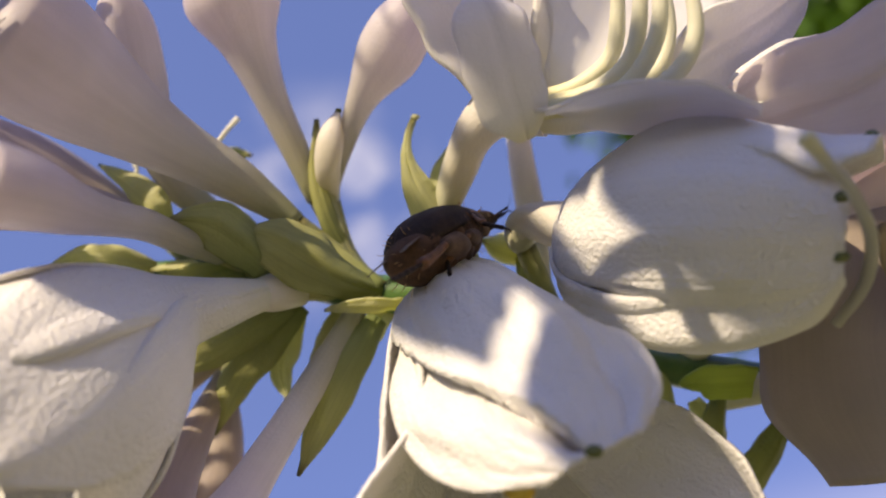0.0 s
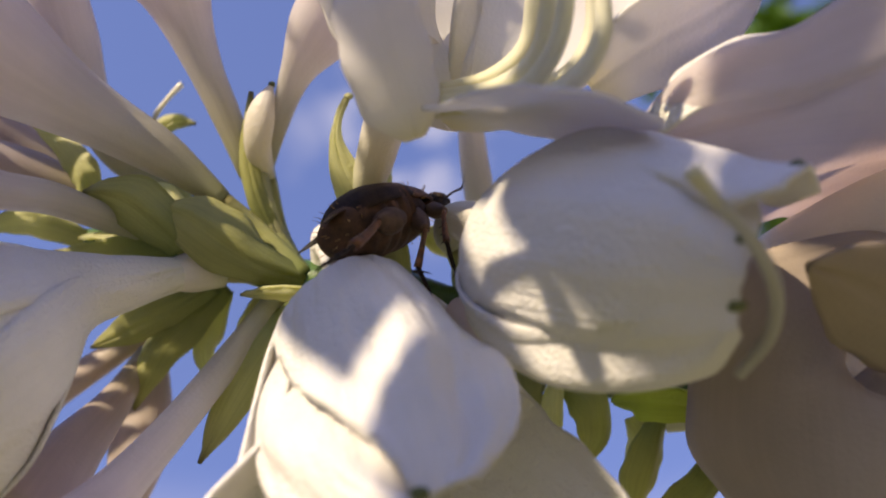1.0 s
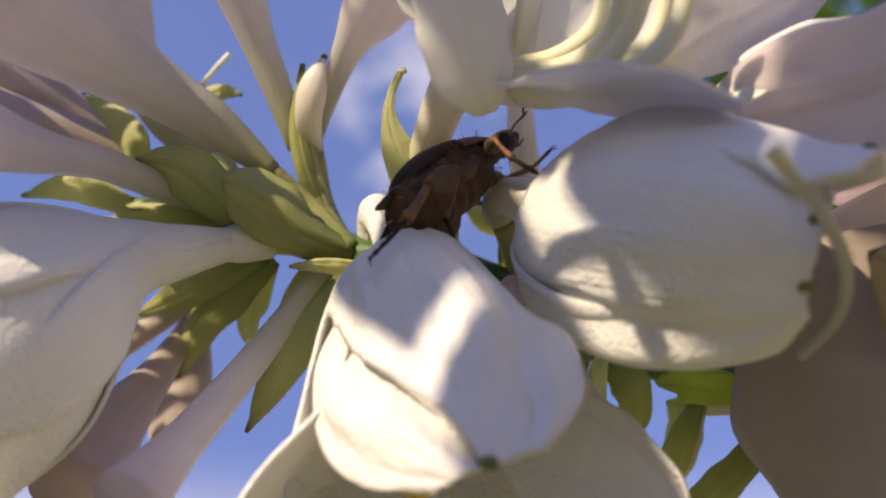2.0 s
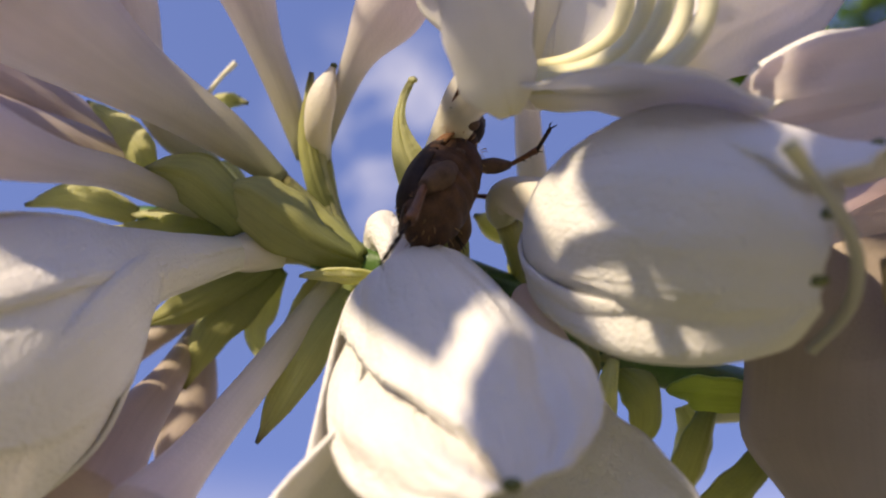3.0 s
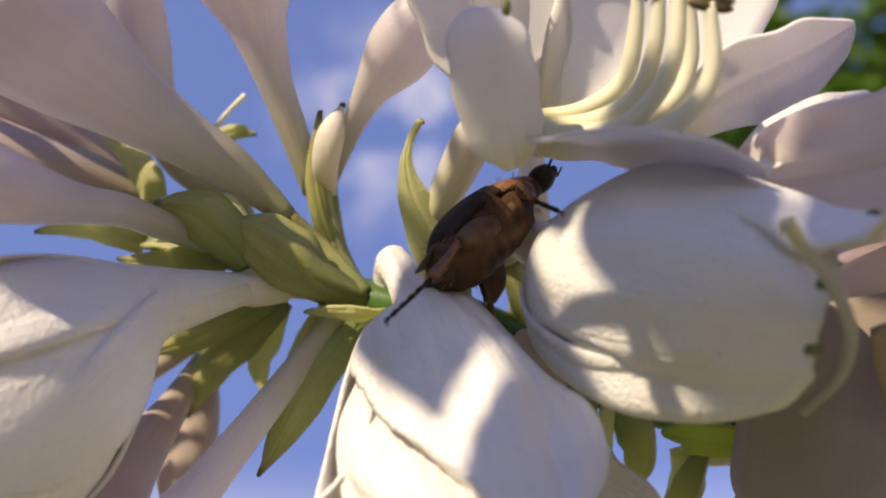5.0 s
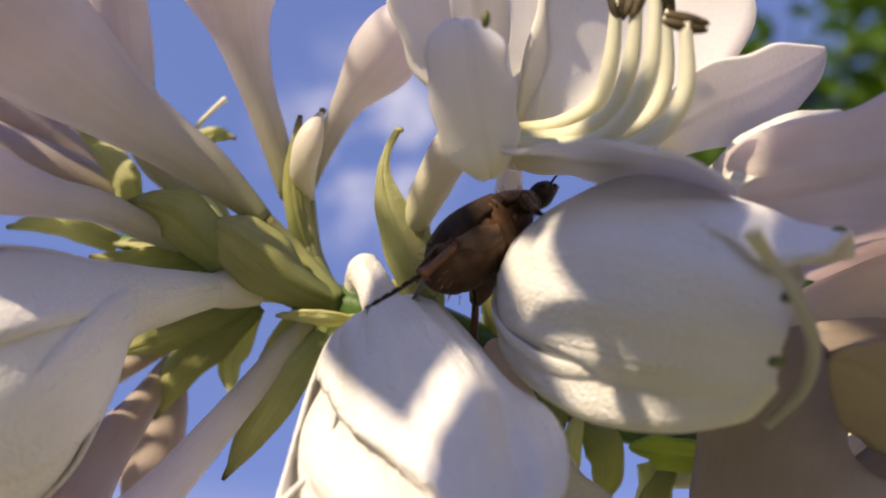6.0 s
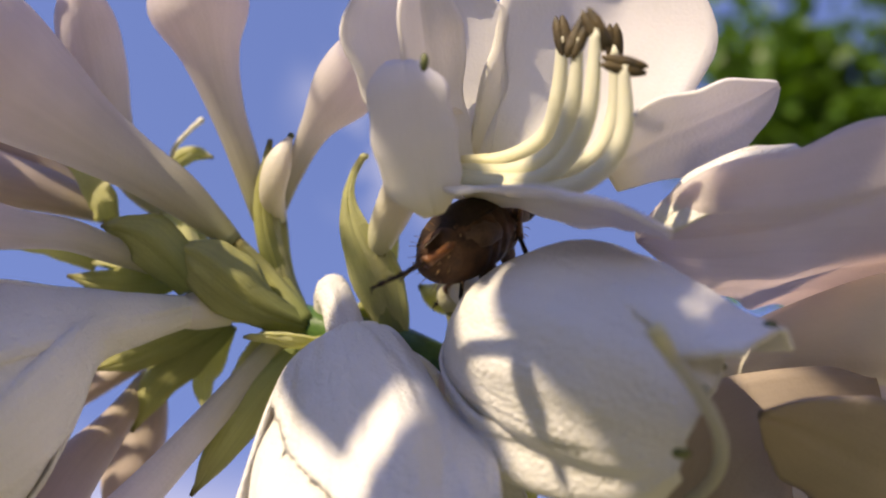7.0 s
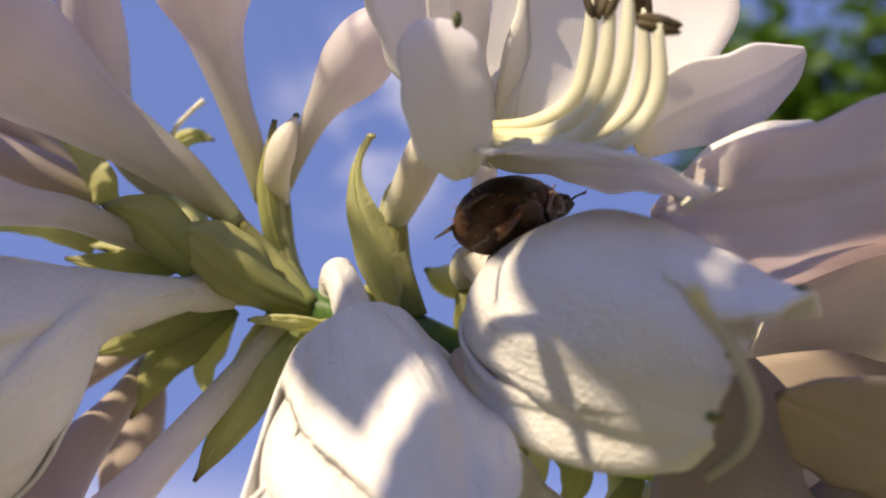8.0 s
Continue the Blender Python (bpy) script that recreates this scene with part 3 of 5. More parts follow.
part("tube_bend", blob((4.19, 67.40, 1.25), (1.65, 1.6, 1.65), n=14, around=20, bumps=0.02, seed=5), TUBE, climbed, "rounded bend of the floral tube")
part("style", tube([(20.78, 48.00, -8.54), (21.95, 46.00, -5.88), (21.43, 44.00, -3.11), (19.38, 42.00, -0.42), (17.45, 41.00, 1.35), (16.14, 40.50, 2.78)], [0.36, 0.42, 0.42, 0.38, 0.36, 0.5], 30, 10), STYLE, climbed, "pale curved style with a yellowish stigma")

# flower on the other end, opening away along the stalk
far_bell = bell("open_flower", [(-14.98, 69.00, -2.81), (-17.79, 67.50, -3.04), (-21.67, 64.00, -3.71), (-24.79, 61.00, -4.43), (-28.36, 56.00, -7.16), (-32.26, 52.00, -10.68)], 1, [1.5, 1.6],
    [(0, 1.15, 1.5), (4, 1.85, 2.3), (9, 3.1, 3.8), (14, 6.0, 6.4), (19, 8.4, 7.4), (24, 9.2, 5.8), (29, 9.6, 0.5)],
    "white open bell flower in soft shade with dark anthers", turn=-20, seed=15, ridge=0.12, lap=0.14)
for dark_end, way in (((-29.36, 45.28, -6.67), (0.9, 0, 0.35)), ((-29.05, 45.37, -8.34), (0.9, 0, 0.45)), ((-32.62, 45.68, -9.25), (0.8, 0.1, -0.3))):
    stamen(far_bell, [(-24.79, 61.00, -4.53), (-27.76, 56.00, -7.96), (-32.54, 51.96, -13.09), (-32.87, 47.84, -11.23), dark_end], 0.4, way, size=(1.7, 0.6, 0.45))
part("style", tube([(-24.79, 61.00, -4.53), (-25.06, 54.13, -8.10), (-25.44, 51.32, -10.78), (-28.27, 49.58, -12.02), (-31.21, 47.77, -11.90)], [0.3, 0.34, 0.34, 0.34, 0.4], 30, 10), FILAMENT, far_bell, "pale curved style")

# flowers with tepals spread apart
def parted_flower(base, label, tube_points, tube_radii):
    ob = thing("open_flower", base, label, "flower", "open flowers on the stalk")
    short_stem(ob, base)
    part("flower_tube", tube(tube_points, tube_radii, 30, 18, (0, 0, 1), 6, 0.03, cap=False), TUBE, ob, "cream floral tube")
    return ob


def tepal(ob, k, material, pts, w, face, fold, cup, ripple):
    return part("tepal", blade(pts, w, face, fold, cup, 34, 16, ripple, k + 3, 0.22), material, ob, thick=0.32)


# seen from its open mouth
upper = parted_flower((-1.89, 68.00, 3.69), "white open flower with parted tepals and curved stamens",
    [(-1.89, 68.00, 3.69), (-0.75, 66.00, 6.18), (0.71, 62.50, 8.97), (2.85, 60.50, 10.63), (5.14, 59.50, 11.30)], [1.2, 1.5, 1.75, 2.5, 3.8])
# folded back towards the viewer
folded = tepal(upper, 0, CUP, [(3.35, 53.40, 6.35), (3.05, 52.70, 7.37), (2.36, 51.70, 9.27), (1.75, 50.90, 11.67), (1.19, 50.60, 14.13), (0.87, 50.90, 15.60), (0.73, 51.30, 16.45)], [0.7, 2.0, 2.7, 2.8, 2.65, 2.2, 1.2], (0.15, -1, -0.3), 0.08, 0.16, 0.06)
# lowest, almost edge on
tepal(upper, 1, CUP, [(4.32, 57.00, 8.59), (8.93, 53.00, 8.18), (14.14, 50.00, 7.82), (18.31, 48.00, 6.03)], [2.4, 4.6, 4.8, 0.4], (0.1, -0.22, -0.97), 0.05, -0.2, 0.16)
# reaching outwards
part("tepal", blade([(16.12, 60.00, 10.76), (19.64, 59.00, 13.19), (23.45, 58.00, 15.04), (26.12, 57.50, 16.55), (27.77, 57.00, 17.71)], [2.2, 3.9, 3.5, 2.3, 0.3], (0.1, -0.66, -0.72), 0.0, -0.1, 40, 24, 0.12, 5, 0.2,
     relief=lambda u, v, w: 0.9 * w * np.maximum(0, v - 0.62) ** 1.2 * float(soft_step(u, 0.3, 0.7))), CUP, upper, thick=0.32)
# three at the back, lit through
tepal(upper, 3, CUP, [(4.62, 61.00, 9.41), (2.48, 62.00, 15.99), (0.70, 61.00, 22.70), (0.67, 59.00, 27.86)], [2.2, 5.8, 6.2, 1.0], (0.35, -1, 0.1), -0.12, -0.15, 0.14)
tepal(upper, 4, CUP, [(7.35, 62.00, 10.01), (12.81, 65.00, 17.69), (17.25, 66.00, 25.03), (19.78, 65.00, 32.55)], [2.8, 7.6, 8.4, 1.0], (0.0, -1, -0.15), -0.15, -0.2, 0.14)
tepal(upper, 5, CUP, [(4.97, 60.00, 9.90), (2.60, 60.00, 15.90), (1.50, 58.00, 20.75), (0.60, 57.00, 25.69)], [1.4, 2.8, 3.4, 0.4], (0.8, -0.8, 0.1), -0.1, -0.1, 0.14)
part("tip_mark", blob((2.16, 49.60, 16.05), (0.3, 0.25, 0.6), n=6, around=8), TIPMARK, folded, "small green spot at the tepal tip")
for k, p in enumerate([
        [(5.10, 59.00, 10.58), (8.46, 57.50, 11.05), (10.96, 56.00, 12.76), (11.55, 55.00, 15.75), (11.42, 54.00, 19.40)],
        [(5.01, 58.00, 9.90), (8.76, 55.50, 9.95), (11.39, 53.50, 11.43), (12.18, 52.00, 14.52), (12.09, 51.00, 18.62)],
        [(5.05, 57.00, 9.32), (9.87, 54.00, 9.22), (12.03, 52.00, 10.81), (13.06, 50.50, 13.74), (13.07, 50.00, 18.97)],
        [(5.17, 56.50, 9.00), (11.21, 53.00, 8.67), (13.99, 51.00, 9.80), (15.29, 50.00, 12.36), (14.92, 49.50, 16.65)],
        [(5.23, 60.00, 10.33), (11.43, 58.00, 10.32), (14.37, 56.50, 11.34), (15.76, 56.00, 14.44), (15.24, 55.00, 19.29)]]):
    stamen(upper, p, 0.66, ((0.25, 0, -1), (0.3, 0, 0.9), (0.4, 0, -0.6), (1, 0, -0.15), (0.2, 0.3, -1))[k], size=(1.5, 0.42, 0.36))

# large one beyond the climbed flower, its light coming through from behind
broad = parted_flower((19.85, 72.00, -12.81), "blush-white open flower glowing in the light from behind",
    [(19.85, 72.00, -12.81), (25.80, 70.00, -7.95), (31.87, 67.00, -3.78), (37.30, 64.00, -1.33), (41.45, 62.00, -0.40)], [1.2, 2.2, 3.0, 4.0, 5.0])
def roof_relief(u, v, w):
    """The upper rim bends back near the tip; long folds run slantwise over the rest."""
    tip = float(soft_step(u, 0.34, 0.62))
    out = -1.4 * w * np.maximum(0, v - 0.70) * soft_step(v, 0.66, 0.80) * tip
    return out + 0.34 * np.sin(v * 5.2 + u * 6.0) * math.sin(math.pi * u) + 0.16 * np.sin(v * 12 + u * 9 + 1) + 0.05 * np.sin(v * 31 + u * 14)


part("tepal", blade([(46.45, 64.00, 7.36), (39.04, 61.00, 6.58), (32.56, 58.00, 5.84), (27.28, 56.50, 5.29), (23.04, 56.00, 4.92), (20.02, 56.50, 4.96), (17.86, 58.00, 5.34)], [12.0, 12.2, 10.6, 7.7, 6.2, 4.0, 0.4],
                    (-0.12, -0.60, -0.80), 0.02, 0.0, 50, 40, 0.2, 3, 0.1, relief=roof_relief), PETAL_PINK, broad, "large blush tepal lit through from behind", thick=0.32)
part("tepal", blade([(18.53, 54.50, 6.19), (20.47, 54.00, 8.17), (22.90, 54.00, 10.07), (25.52, 54.60, 11.47), (28.24, 55.60, 12.51)], [0.9, 1.7, 1.8, 1.3, 0.3],
                    (-0.25, -0.75, 0.6), 0.08, 0.0, 40, 20, 0.10, 6, 0.15), PETAL, broad, "narrow white tepal in full sun", thick=0.32)
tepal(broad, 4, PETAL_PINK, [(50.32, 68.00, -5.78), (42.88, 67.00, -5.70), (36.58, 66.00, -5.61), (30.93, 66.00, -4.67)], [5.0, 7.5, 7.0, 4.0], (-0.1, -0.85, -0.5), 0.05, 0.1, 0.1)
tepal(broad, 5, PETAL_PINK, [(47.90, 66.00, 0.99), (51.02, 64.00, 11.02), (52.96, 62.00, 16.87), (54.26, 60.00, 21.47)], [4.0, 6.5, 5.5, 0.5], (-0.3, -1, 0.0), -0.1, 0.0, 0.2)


# flower under the climbed one, its deep shade put into brown tepals
shaded = parted_flower((22.4, 71.0, -17.2), "open flower with deep shade put into its brown tepals",
    [(22.4, 71.0, -17.2), (29.0, 69.0, -15.5), (35.0, 65.0, -13.5), (39.0, 61.0, -12.0), (42.0, 58.0, -11.0)], [1.0, 1.8, 2.6, 3.4, 4.2])
tepal(shaded, 1, PETAL_SHADED, [(39.26, 60.00, -5.10), (31.60, 57.00, -6.88), (27.99, 55.50, -10.27), (27.48, 54.50, -15.92), (28.39, 54.00, -21.56)], [3.0, 5.5, 7.4, 7.6, 5.0], (-0.35, -0.85, -0.35), 0.10, 0.30, 0.06)
tepal(shaded, 2, PETAL_SHADED, [(25.66, 49.00, -3.33), (28.43, 50.00, -4.25), (32.91, 52.00, -6.28), (39.92, 55.00, -9.39)], [0.3, 2.6, 4.6, 4.0], (-0.2, -0.9, -0.35), 0.05, 0.15, 0.05)
tepal(shaded, 3, PETAL_SHADED, [(43.34, 58.00, -13.22), (38.11, 57.00, -15.43), (34.24, 56.00, -18.36), (31.84, 56.00, -21.96)], [4.0, 6.0, 5.5, 1.0], (-0.45, -0.8, -0.45), 0.1, 0.3, 0.05)


# ---- buds ----
def bud(points, radii, label, material=None, ridges=3, name="flower_bud"):
    ob = thing(name, points[0], label, "flower bud", "buds on the stalk")
    part("bud_body", tube(points, radii, 40, 24, ridges=ridges, depth=0.045), material or BUD, ob)
    short_stem(ob, points[0])
    if radii[-1] < 0.5:
        part("bud_tip", blob(points[-1], (0.32, 0.32, 0.32), n=6, around=8), TIPMARK, ob, "small green bud tip")
    return ob


bud([(-14.98, 69.00, 3.10), (-17.22, 68.50, 5.04), (-19.87, 67.50, 7.18), (-23.05, 66.00, 9.24), (-26.26, 63.50, 11.39), (-29.53, 60.00, 13.97), (-32.05, 56.50, 16.18), (-33.71, 54.00, 17.78)], [0.9, 1.4, 2.0, 2.4, 3.2, 4.6, 5.4, 5.0], "long pale lilac flower bud, swollen towards its end")
bud([(-22.74, 76.00, 4.83), (-26.46, 75.00, 8.09), (-27.98, 72.00, 12.91), (-27.98, 68.00, 18.02), (-27.81, 65.00, 21.87), (-27.40, 63.00, 24.79)], [1.0, 1.6, 2.0, 2.6, 2.2, 0.3], "lilac flower bud with a rounded end")
bud([(-13.32, 72.00, 5.45), (-14.81, 71.00, 10.19), (-16.48, 69.50, 14.94), (-17.78, 68.00, 19.48), (-18.76, 67.00, 23.50), (-19.52, 66.00, 27.39)], [0.9, 1.27, 1.58, 2.56, 4.3, 2.4], "upright slender lilac flower bud")
bud([(-12.38, 72.50, 5.49), (-10.60, 71.00, 9.43), (-8.27, 68.50, 13.75), (-5.32, 66.50, 17.62), (-3.34, 65.00, 20.24), (-2.10, 64.00, 22.44)], [0.8, 0.85, 1.4, 2.9, 2.3, 0.3], "balloon-shaped lilac flower bud against the sky")
bud([(-21.81, 68.00, 0.78), (-23.87, 65.00, 1.81), (-25.88, 61.00, 3.01), (-27.44, 57.00, 3.30), (-28.55, 53.00, 3.63), (-29.54, 49.00, 4.17), (-31.36, 47.00, 4.73)], [1.0, 1.15, 1.3, 1.45, 1.95, 2.5, 2.8], "long cream flower bud lying along the stalk")
bud([(-29.53, 76.00, 4.83), (-33.96, 75.00, 6.37), (-38.27, 73.00, 7.35), (-44.32, 71.00, 8.67)], [1.0, 2.0, 2.6, 3.5], "dusky lilac flower bud in shade", DUSK_SHADE)
bud([(-31.70, 78.00, 6.18), (-36.52, 77.00, 9.40), (-40.93, 75.00, 11.84), (-46.09, 73.00, 13.61)], [1.0, 2.2, 3.0, 3.6], "dusky pink flower bud in shade", DUSK_SHADE)
# these hanging buds take the duller tissue to stand for their shade
bud([(-23.73, 74.00, -10.25), (-25.30, 70.00, -14.35), (-26.70, 64.00, -17.78), (-27.09, 58.00, -21.09)], [0.8, 1.5, 2.5, 3.4], "grey-lilac flower bud hanging in shade", DUSK_SHADE)
bud([(-24.42, 77.00, -8.74), (-29.26, 76.00, -11.62), (-33.96, 75.00, -15.05), (-38.27, 73.00, -19.24)], [0.8, 1.3, 1.4, 1.9], "shaded lilac flower bud", DUSK_SHADE)
bud([(-24.07, 78.00, -11.09), (-24.86, 77.00, -15.89), (-25.62, 76.00, -20.30), (-25.93, 75.00, -24.05), (-26.14, 75.00, -26.73)], [0.7, 2.2, 2.7, 1.6, 0.2], "plump pink-lilac flower bud", DUSK_SHADE)
bud([(-10.30, 69.00, -5.13), (-13.86, 66.00, -10.32), (-17.01, 62.00, -14.79), (-19.30, 57.00, -18.08), (-20.58, 52.00, -20.02)], [0.9, 1.2, 1.4, 1.75, 2.5], "long cream flower bud with sunlit spots")
bud([(-11.89, 73.00, 5.53), (-11.85, 69.40, 7.73), (-11.27, 68.60, 10.54), (-10.42, 68.80, 12.93)], [0.7, 1.15, 1.15, 0.2], "small greenish white flower bud", TUBE)
bud([(-12.29, 72.00, -5.35), (-13.74, 71.50, -8.63), (-14.66, 71.00, -11.11), (-15.30, 70.00, -13.95)], [0.5, 0.9, 0.9, 0.2], "small pinkish flower bud")
bud([(6.83, 73.00, -1.51), (4.94, 72.00, -0.98), (3.09, 71.00, -0.46), (1.93, 71.00, 0.15)], [0.8, 1.5, 1.2, 0.3], "small pale green bud on a short stalk", SEPAL)
bud([(8.09, 75.00, -4.23), (7.55, 75.00, 2.20), (6.92, 74.00, 6.92), (6.47, 73.00, 12.57)], [0.7, 1.4, 1.3, 1.0], "upright greenish white bud", TUBE)
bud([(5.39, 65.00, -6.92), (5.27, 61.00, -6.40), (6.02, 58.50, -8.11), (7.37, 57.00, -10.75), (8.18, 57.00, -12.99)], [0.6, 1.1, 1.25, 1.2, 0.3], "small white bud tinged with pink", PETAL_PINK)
bud([(13.60, 69.00, -12.27), (12.82, 68.00, -14.52), (12.58, 67.50, -16.83), (12.73, 67.00, -18.62)], [0.5, 0.9, 0.9, 0.2], "small greenish white bud", SEPAL)


# ---- stalk with bracts ----
def stalk():
    ob = thing("flower_stalk", (-6.60, 69.00, -4.14), "dark green flowering stalk with leafy pale green bracts", "flower stalk")
    part("stem", tube([(-32.36, 75.00, 0.86), (-25.58, 74.00, 0.05), (-18.85, 72.50, -1.09), (-12.37, 71.00, -2.99), (-6.70, 70.00, -4.35), (-0.20, 69.00, -5.13), (5.72, 69.00, -7.10), (12.98, 71.00, -11.71), (20.36, 72.00, -13.94),
                       (28.99, 73.00, -16.37), (38.90, 74.00, -21.62), (60, 70, -45), (95, 40, -120), (120, -30, -340), (128, -75, -600), (130, -80, -640)],
                      [0.5, 1.0, 1.3, 1.6, 1.9, 1.9, 1.7, 1.7, 1.8, 1.8, 1.9, 2.0, 2.3, 2.8, 3.2, 3.4], 150, 14, ridges=5, depth=0.05), STEM, ob, "dark green ridged stem")
    def bract(p, w, face, fold, mat, facet=0.0):
        k = sum(c.name.startswith("bract") for c in ob.children)
        part("bract", blade(p, w, face, fold, 0.05, 26, 16, 0.11, k, 0.14, relief=(lambda u, v, h: -facet * h * np.maximum(0, v - 0.42)) if facet else None), mat, ob,
             "yellow-green pointed bract" if mat is SEPAL else "pale green pointed bract", thick=0.3)

    bract([(-7.93, 68.50, -3.87), (-11.35, 66.50, -2.62), (-14.32, 65.50, -0.61), (-17.12, 65.50, 1.45), (-19.48, 66.50, 2.66)], [0.7, 1.6, 2.5, 2.0, 0.05], (0.15, -1, -0.25), 0.12, BRACT, 1.4)
    bract([(-17.67, 66.50, -1.00), (-19.12, 65.30, 0.75), (-21.23, 64.60, 2.72), (-23.14, 64.80, 3.47), (-25.36, 65.50, 3.84)], [1.2, 1.8, 2.0, 1.3, 0.05], (0.1, -1, -0.3), 0.12, BRACT, 1.4)
    bract([(-19.47, 71.00, -0.71), (-20.16, 72.00, 2.11), (-21.33, 73.00, 4.22), (-23.47, 74.00, 5.34)], [0.8, 1.3, 1.1, 0.05], (0.5, -1, 0.2), 0.3, SEPAL)
    bract([(-27.59, 71.00, 4.41), (-28.25, 71.00, 6.34), (-30.45, 72.00, 8.64), (-33.37, 73.00, 10.64)], [1.3, 1.5, 0.95, 0.05], (-0.3, -1, 0.1), 0.3, SEPAL)
    bract([(-24.42, 77.00, 9.40), (-22.77, 77.00, 11.05), (-21.39, 77.00, 11.49), (-19.80, 77.00, 11.22)], [0.5, 0.8, 0.65, 0.05], (0, -1, -0.4), 0.3, SEPAL)
    bract([(-15.42, 71.00, -4.26), (-19.08, 70.50, -7.50), (-22.01, 71.00, -10.60), (-24.27, 72.00, -15.27)], [0.9, 1.8, 1.6, 0.05], (-0.2, -1, -0.1), 0.35, BRACT)
    bract([(-16.20, 70.00, -4.20), (-20.05, 69.50, -6.16), (-24.20, 70.00, -8.20), (-27.59, 71.00, -9.48)], [0.8, 1.5, 1.3, 0.05], (0.1, -1, -0.3), 0.35, BRACT)
    bract([(-15.63, 72.00, -4.58), (-17.28, 72.00, -7.66), (-18.00, 72.00, -10.23), (-17.38, 72.00, -13.17)], [0.6, 1.4, 1.1, 0.05], (-0.2, -1, 0.1), 0.3, SEPAL)
    bract([(-11.44, 71.50, -4.55), (-12.63, 71.00, -6.54), (-13.90, 71.00, -8.57), (-15.32, 71.50, -10.78)], [0.5, 0.9, 0.8, 0.05], (0.4, -1, 0.1), 0.4, SEPAL)
    bract([(-7.15, 69.50, -5.16), (-9.07, 69.00, -6.85), (-10.71, 68.50, -8.76), (-12.43, 68.50, -10.23)], [0.6, 1.2, 1.1, 0.05], (0.3, -1, 0.4), 0.3, SEPAL)
    bract([(7.80, 70.00, -8.45), (9.91, 69.00, -10.30), (11.14, 69.00, -12.76), (10.65, 69.00, -15.97)], [0.6, 1.4, 1.3, 0.05], (-0.4, -1, 0.2), 0.35, BRACT)
    bract([(19.80, 70.00, -16.45), (20.40, 69.50, -18.32), (19.91, 69.50, -20.30), (18.67, 69.50, -22.79)], [0.6, 1.1, 1.0, 0.1], (-0.5, -1, 0.2), 0.4, SEPAL)
    bract([(-8.45, 68.00, -6.02), (-11.27, 66.00, -10.09), (-13.56, 65.00, -13.97), (-16.16, 65.00, -18.43)], [0.9, 1.6, 1.4, 0.05], (0.3, -1, 0.1), 0.4, BRACT)
    bract([(0.29, 68.50, -5.24), (-0.78, 68.00, -1.89), (-2.30, 67.20, 1.73), (-3.89, 66.50, 4.80), (-4.65, 66.50, 7.41), (-4.48, 66.70, 9.58), (-3.64, 67.00, 11.44)], [0.8, 1.9, 2.1, 1.35, 0.6, 0.30, 0.18], (-0.1, -1, 0.2), 0.3, SEPAL)
    bract([(-1.32, 71.00, 0.56), (-1.62, 71.00, 4.11), (-1.22, 71.00, 7.15), (-0.20, 71.00, 9.43)], [1.2, 1.3, 0.9, 0.1], (0.4, -1, 0.2), 0.3, SEPAL)
    bract([(-10.60, 71.00, -0.96), (-12.30, 70.00, 3.55), (-13.00, 70.00, 8.05), (-12.50, 70.00, 12.65)], [0.8, 0.85, 0.6, 0.10], (0.2, -1, 0), 0.4, BRACT)
    bract([(-9.84, 71.00, -1.98), (-11.68, 70.50, 3.07), (-12.12, 71.00, 7.15), (-11.36, 71.00, 10.19)], [0.7, 0.8, 0.6, 0.1], (0.4, -1, 0), 0.4, SEPAL)
    bract([(-10.56, 72.50, -1.50), (-11.29, 72.50, 0.05), (-12.01, 72.50, 1.86), (-12.38, 72.50, 3.16)], [0.8, 0.9, 0.7, 0.1], (0.4, -1, 0), 0.4, SEPAL)
    bract([(-6.22, 67.50, -5.16), (-8.74, 66.50, -5.08), (-10.64, 66.50, -4.94), (-13.02, 67.00, -4.98)], [0.6, 0.8, 0.7, 0.05], (0, -0.8, -0.6), 0.3, SEPAL)
    bract([(-28.99, 73.00, 0.16), (-32.06, 72.50, 1.40), (-35.16, 72.50, 1.92), (-39.06, 73.00, 1.20)], [0.9, 1.3, 1.1, 0.05], (0, -1, -0.2), 0.3, SEPAL)
    bract([(-20.20, 70.00, -0.55), (-23.43, 69.50, -1.24), (-26.41, 69.50, -1.44), (-30.20, 70.00, -0.95)], [1.0, 1.5, 1.3, 0.05], (0, -1, -0.3), 0.3, BRACT)
    bract([(-23.09, 72.00, -0.15), (-25.41, 72.00, 0.46), (-27.21, 72.00, 0.57), (-29.01, 72.00, 0.26)], [0.5, 0.8, 0.6, 0.05], (0, -0.6, 0.8), 0.3, SEPAL)
    bract([(17.75, 67.00, -14.55), (18.99, 65.50, -14.27), (20.94, 65.00, -14.35), (23.49, 65.00, -14.62)], [0.3, 1.5, 1.8, 1.5], (-0.1, -0.9, -0.5), -0.15, LIME_LIT)
    bract([(22.23, 69.00, -15.97), (21.08, 68.00, -18.89), (19.96, 68.00, -22.29), (18.75, 68.00, -25.45)], [0.7, 1.7, 1.7, 0.1], (0.5, -1, 0), 0.4, BRACT)
    bract([(13.80, 70.00, -12.70), (16.17, 69.00, -14.98), (16.56, 69.00, -17.94), (14.83, 69.00, -20.90)], [0.8, 1.8, 1.4, 0.05], (0.3, -1, 0), 0.35, BRACT)
    bract([(9.91, 69.00, -9.81), (10.73, 68.00, -12.58), (10.59, 68.00, -15.98), (9.76, 68.00, -17.44)], [0.7, 1.1, 0.8, 0.05], (-0.2, -1, 0), 0.35, BRACT)
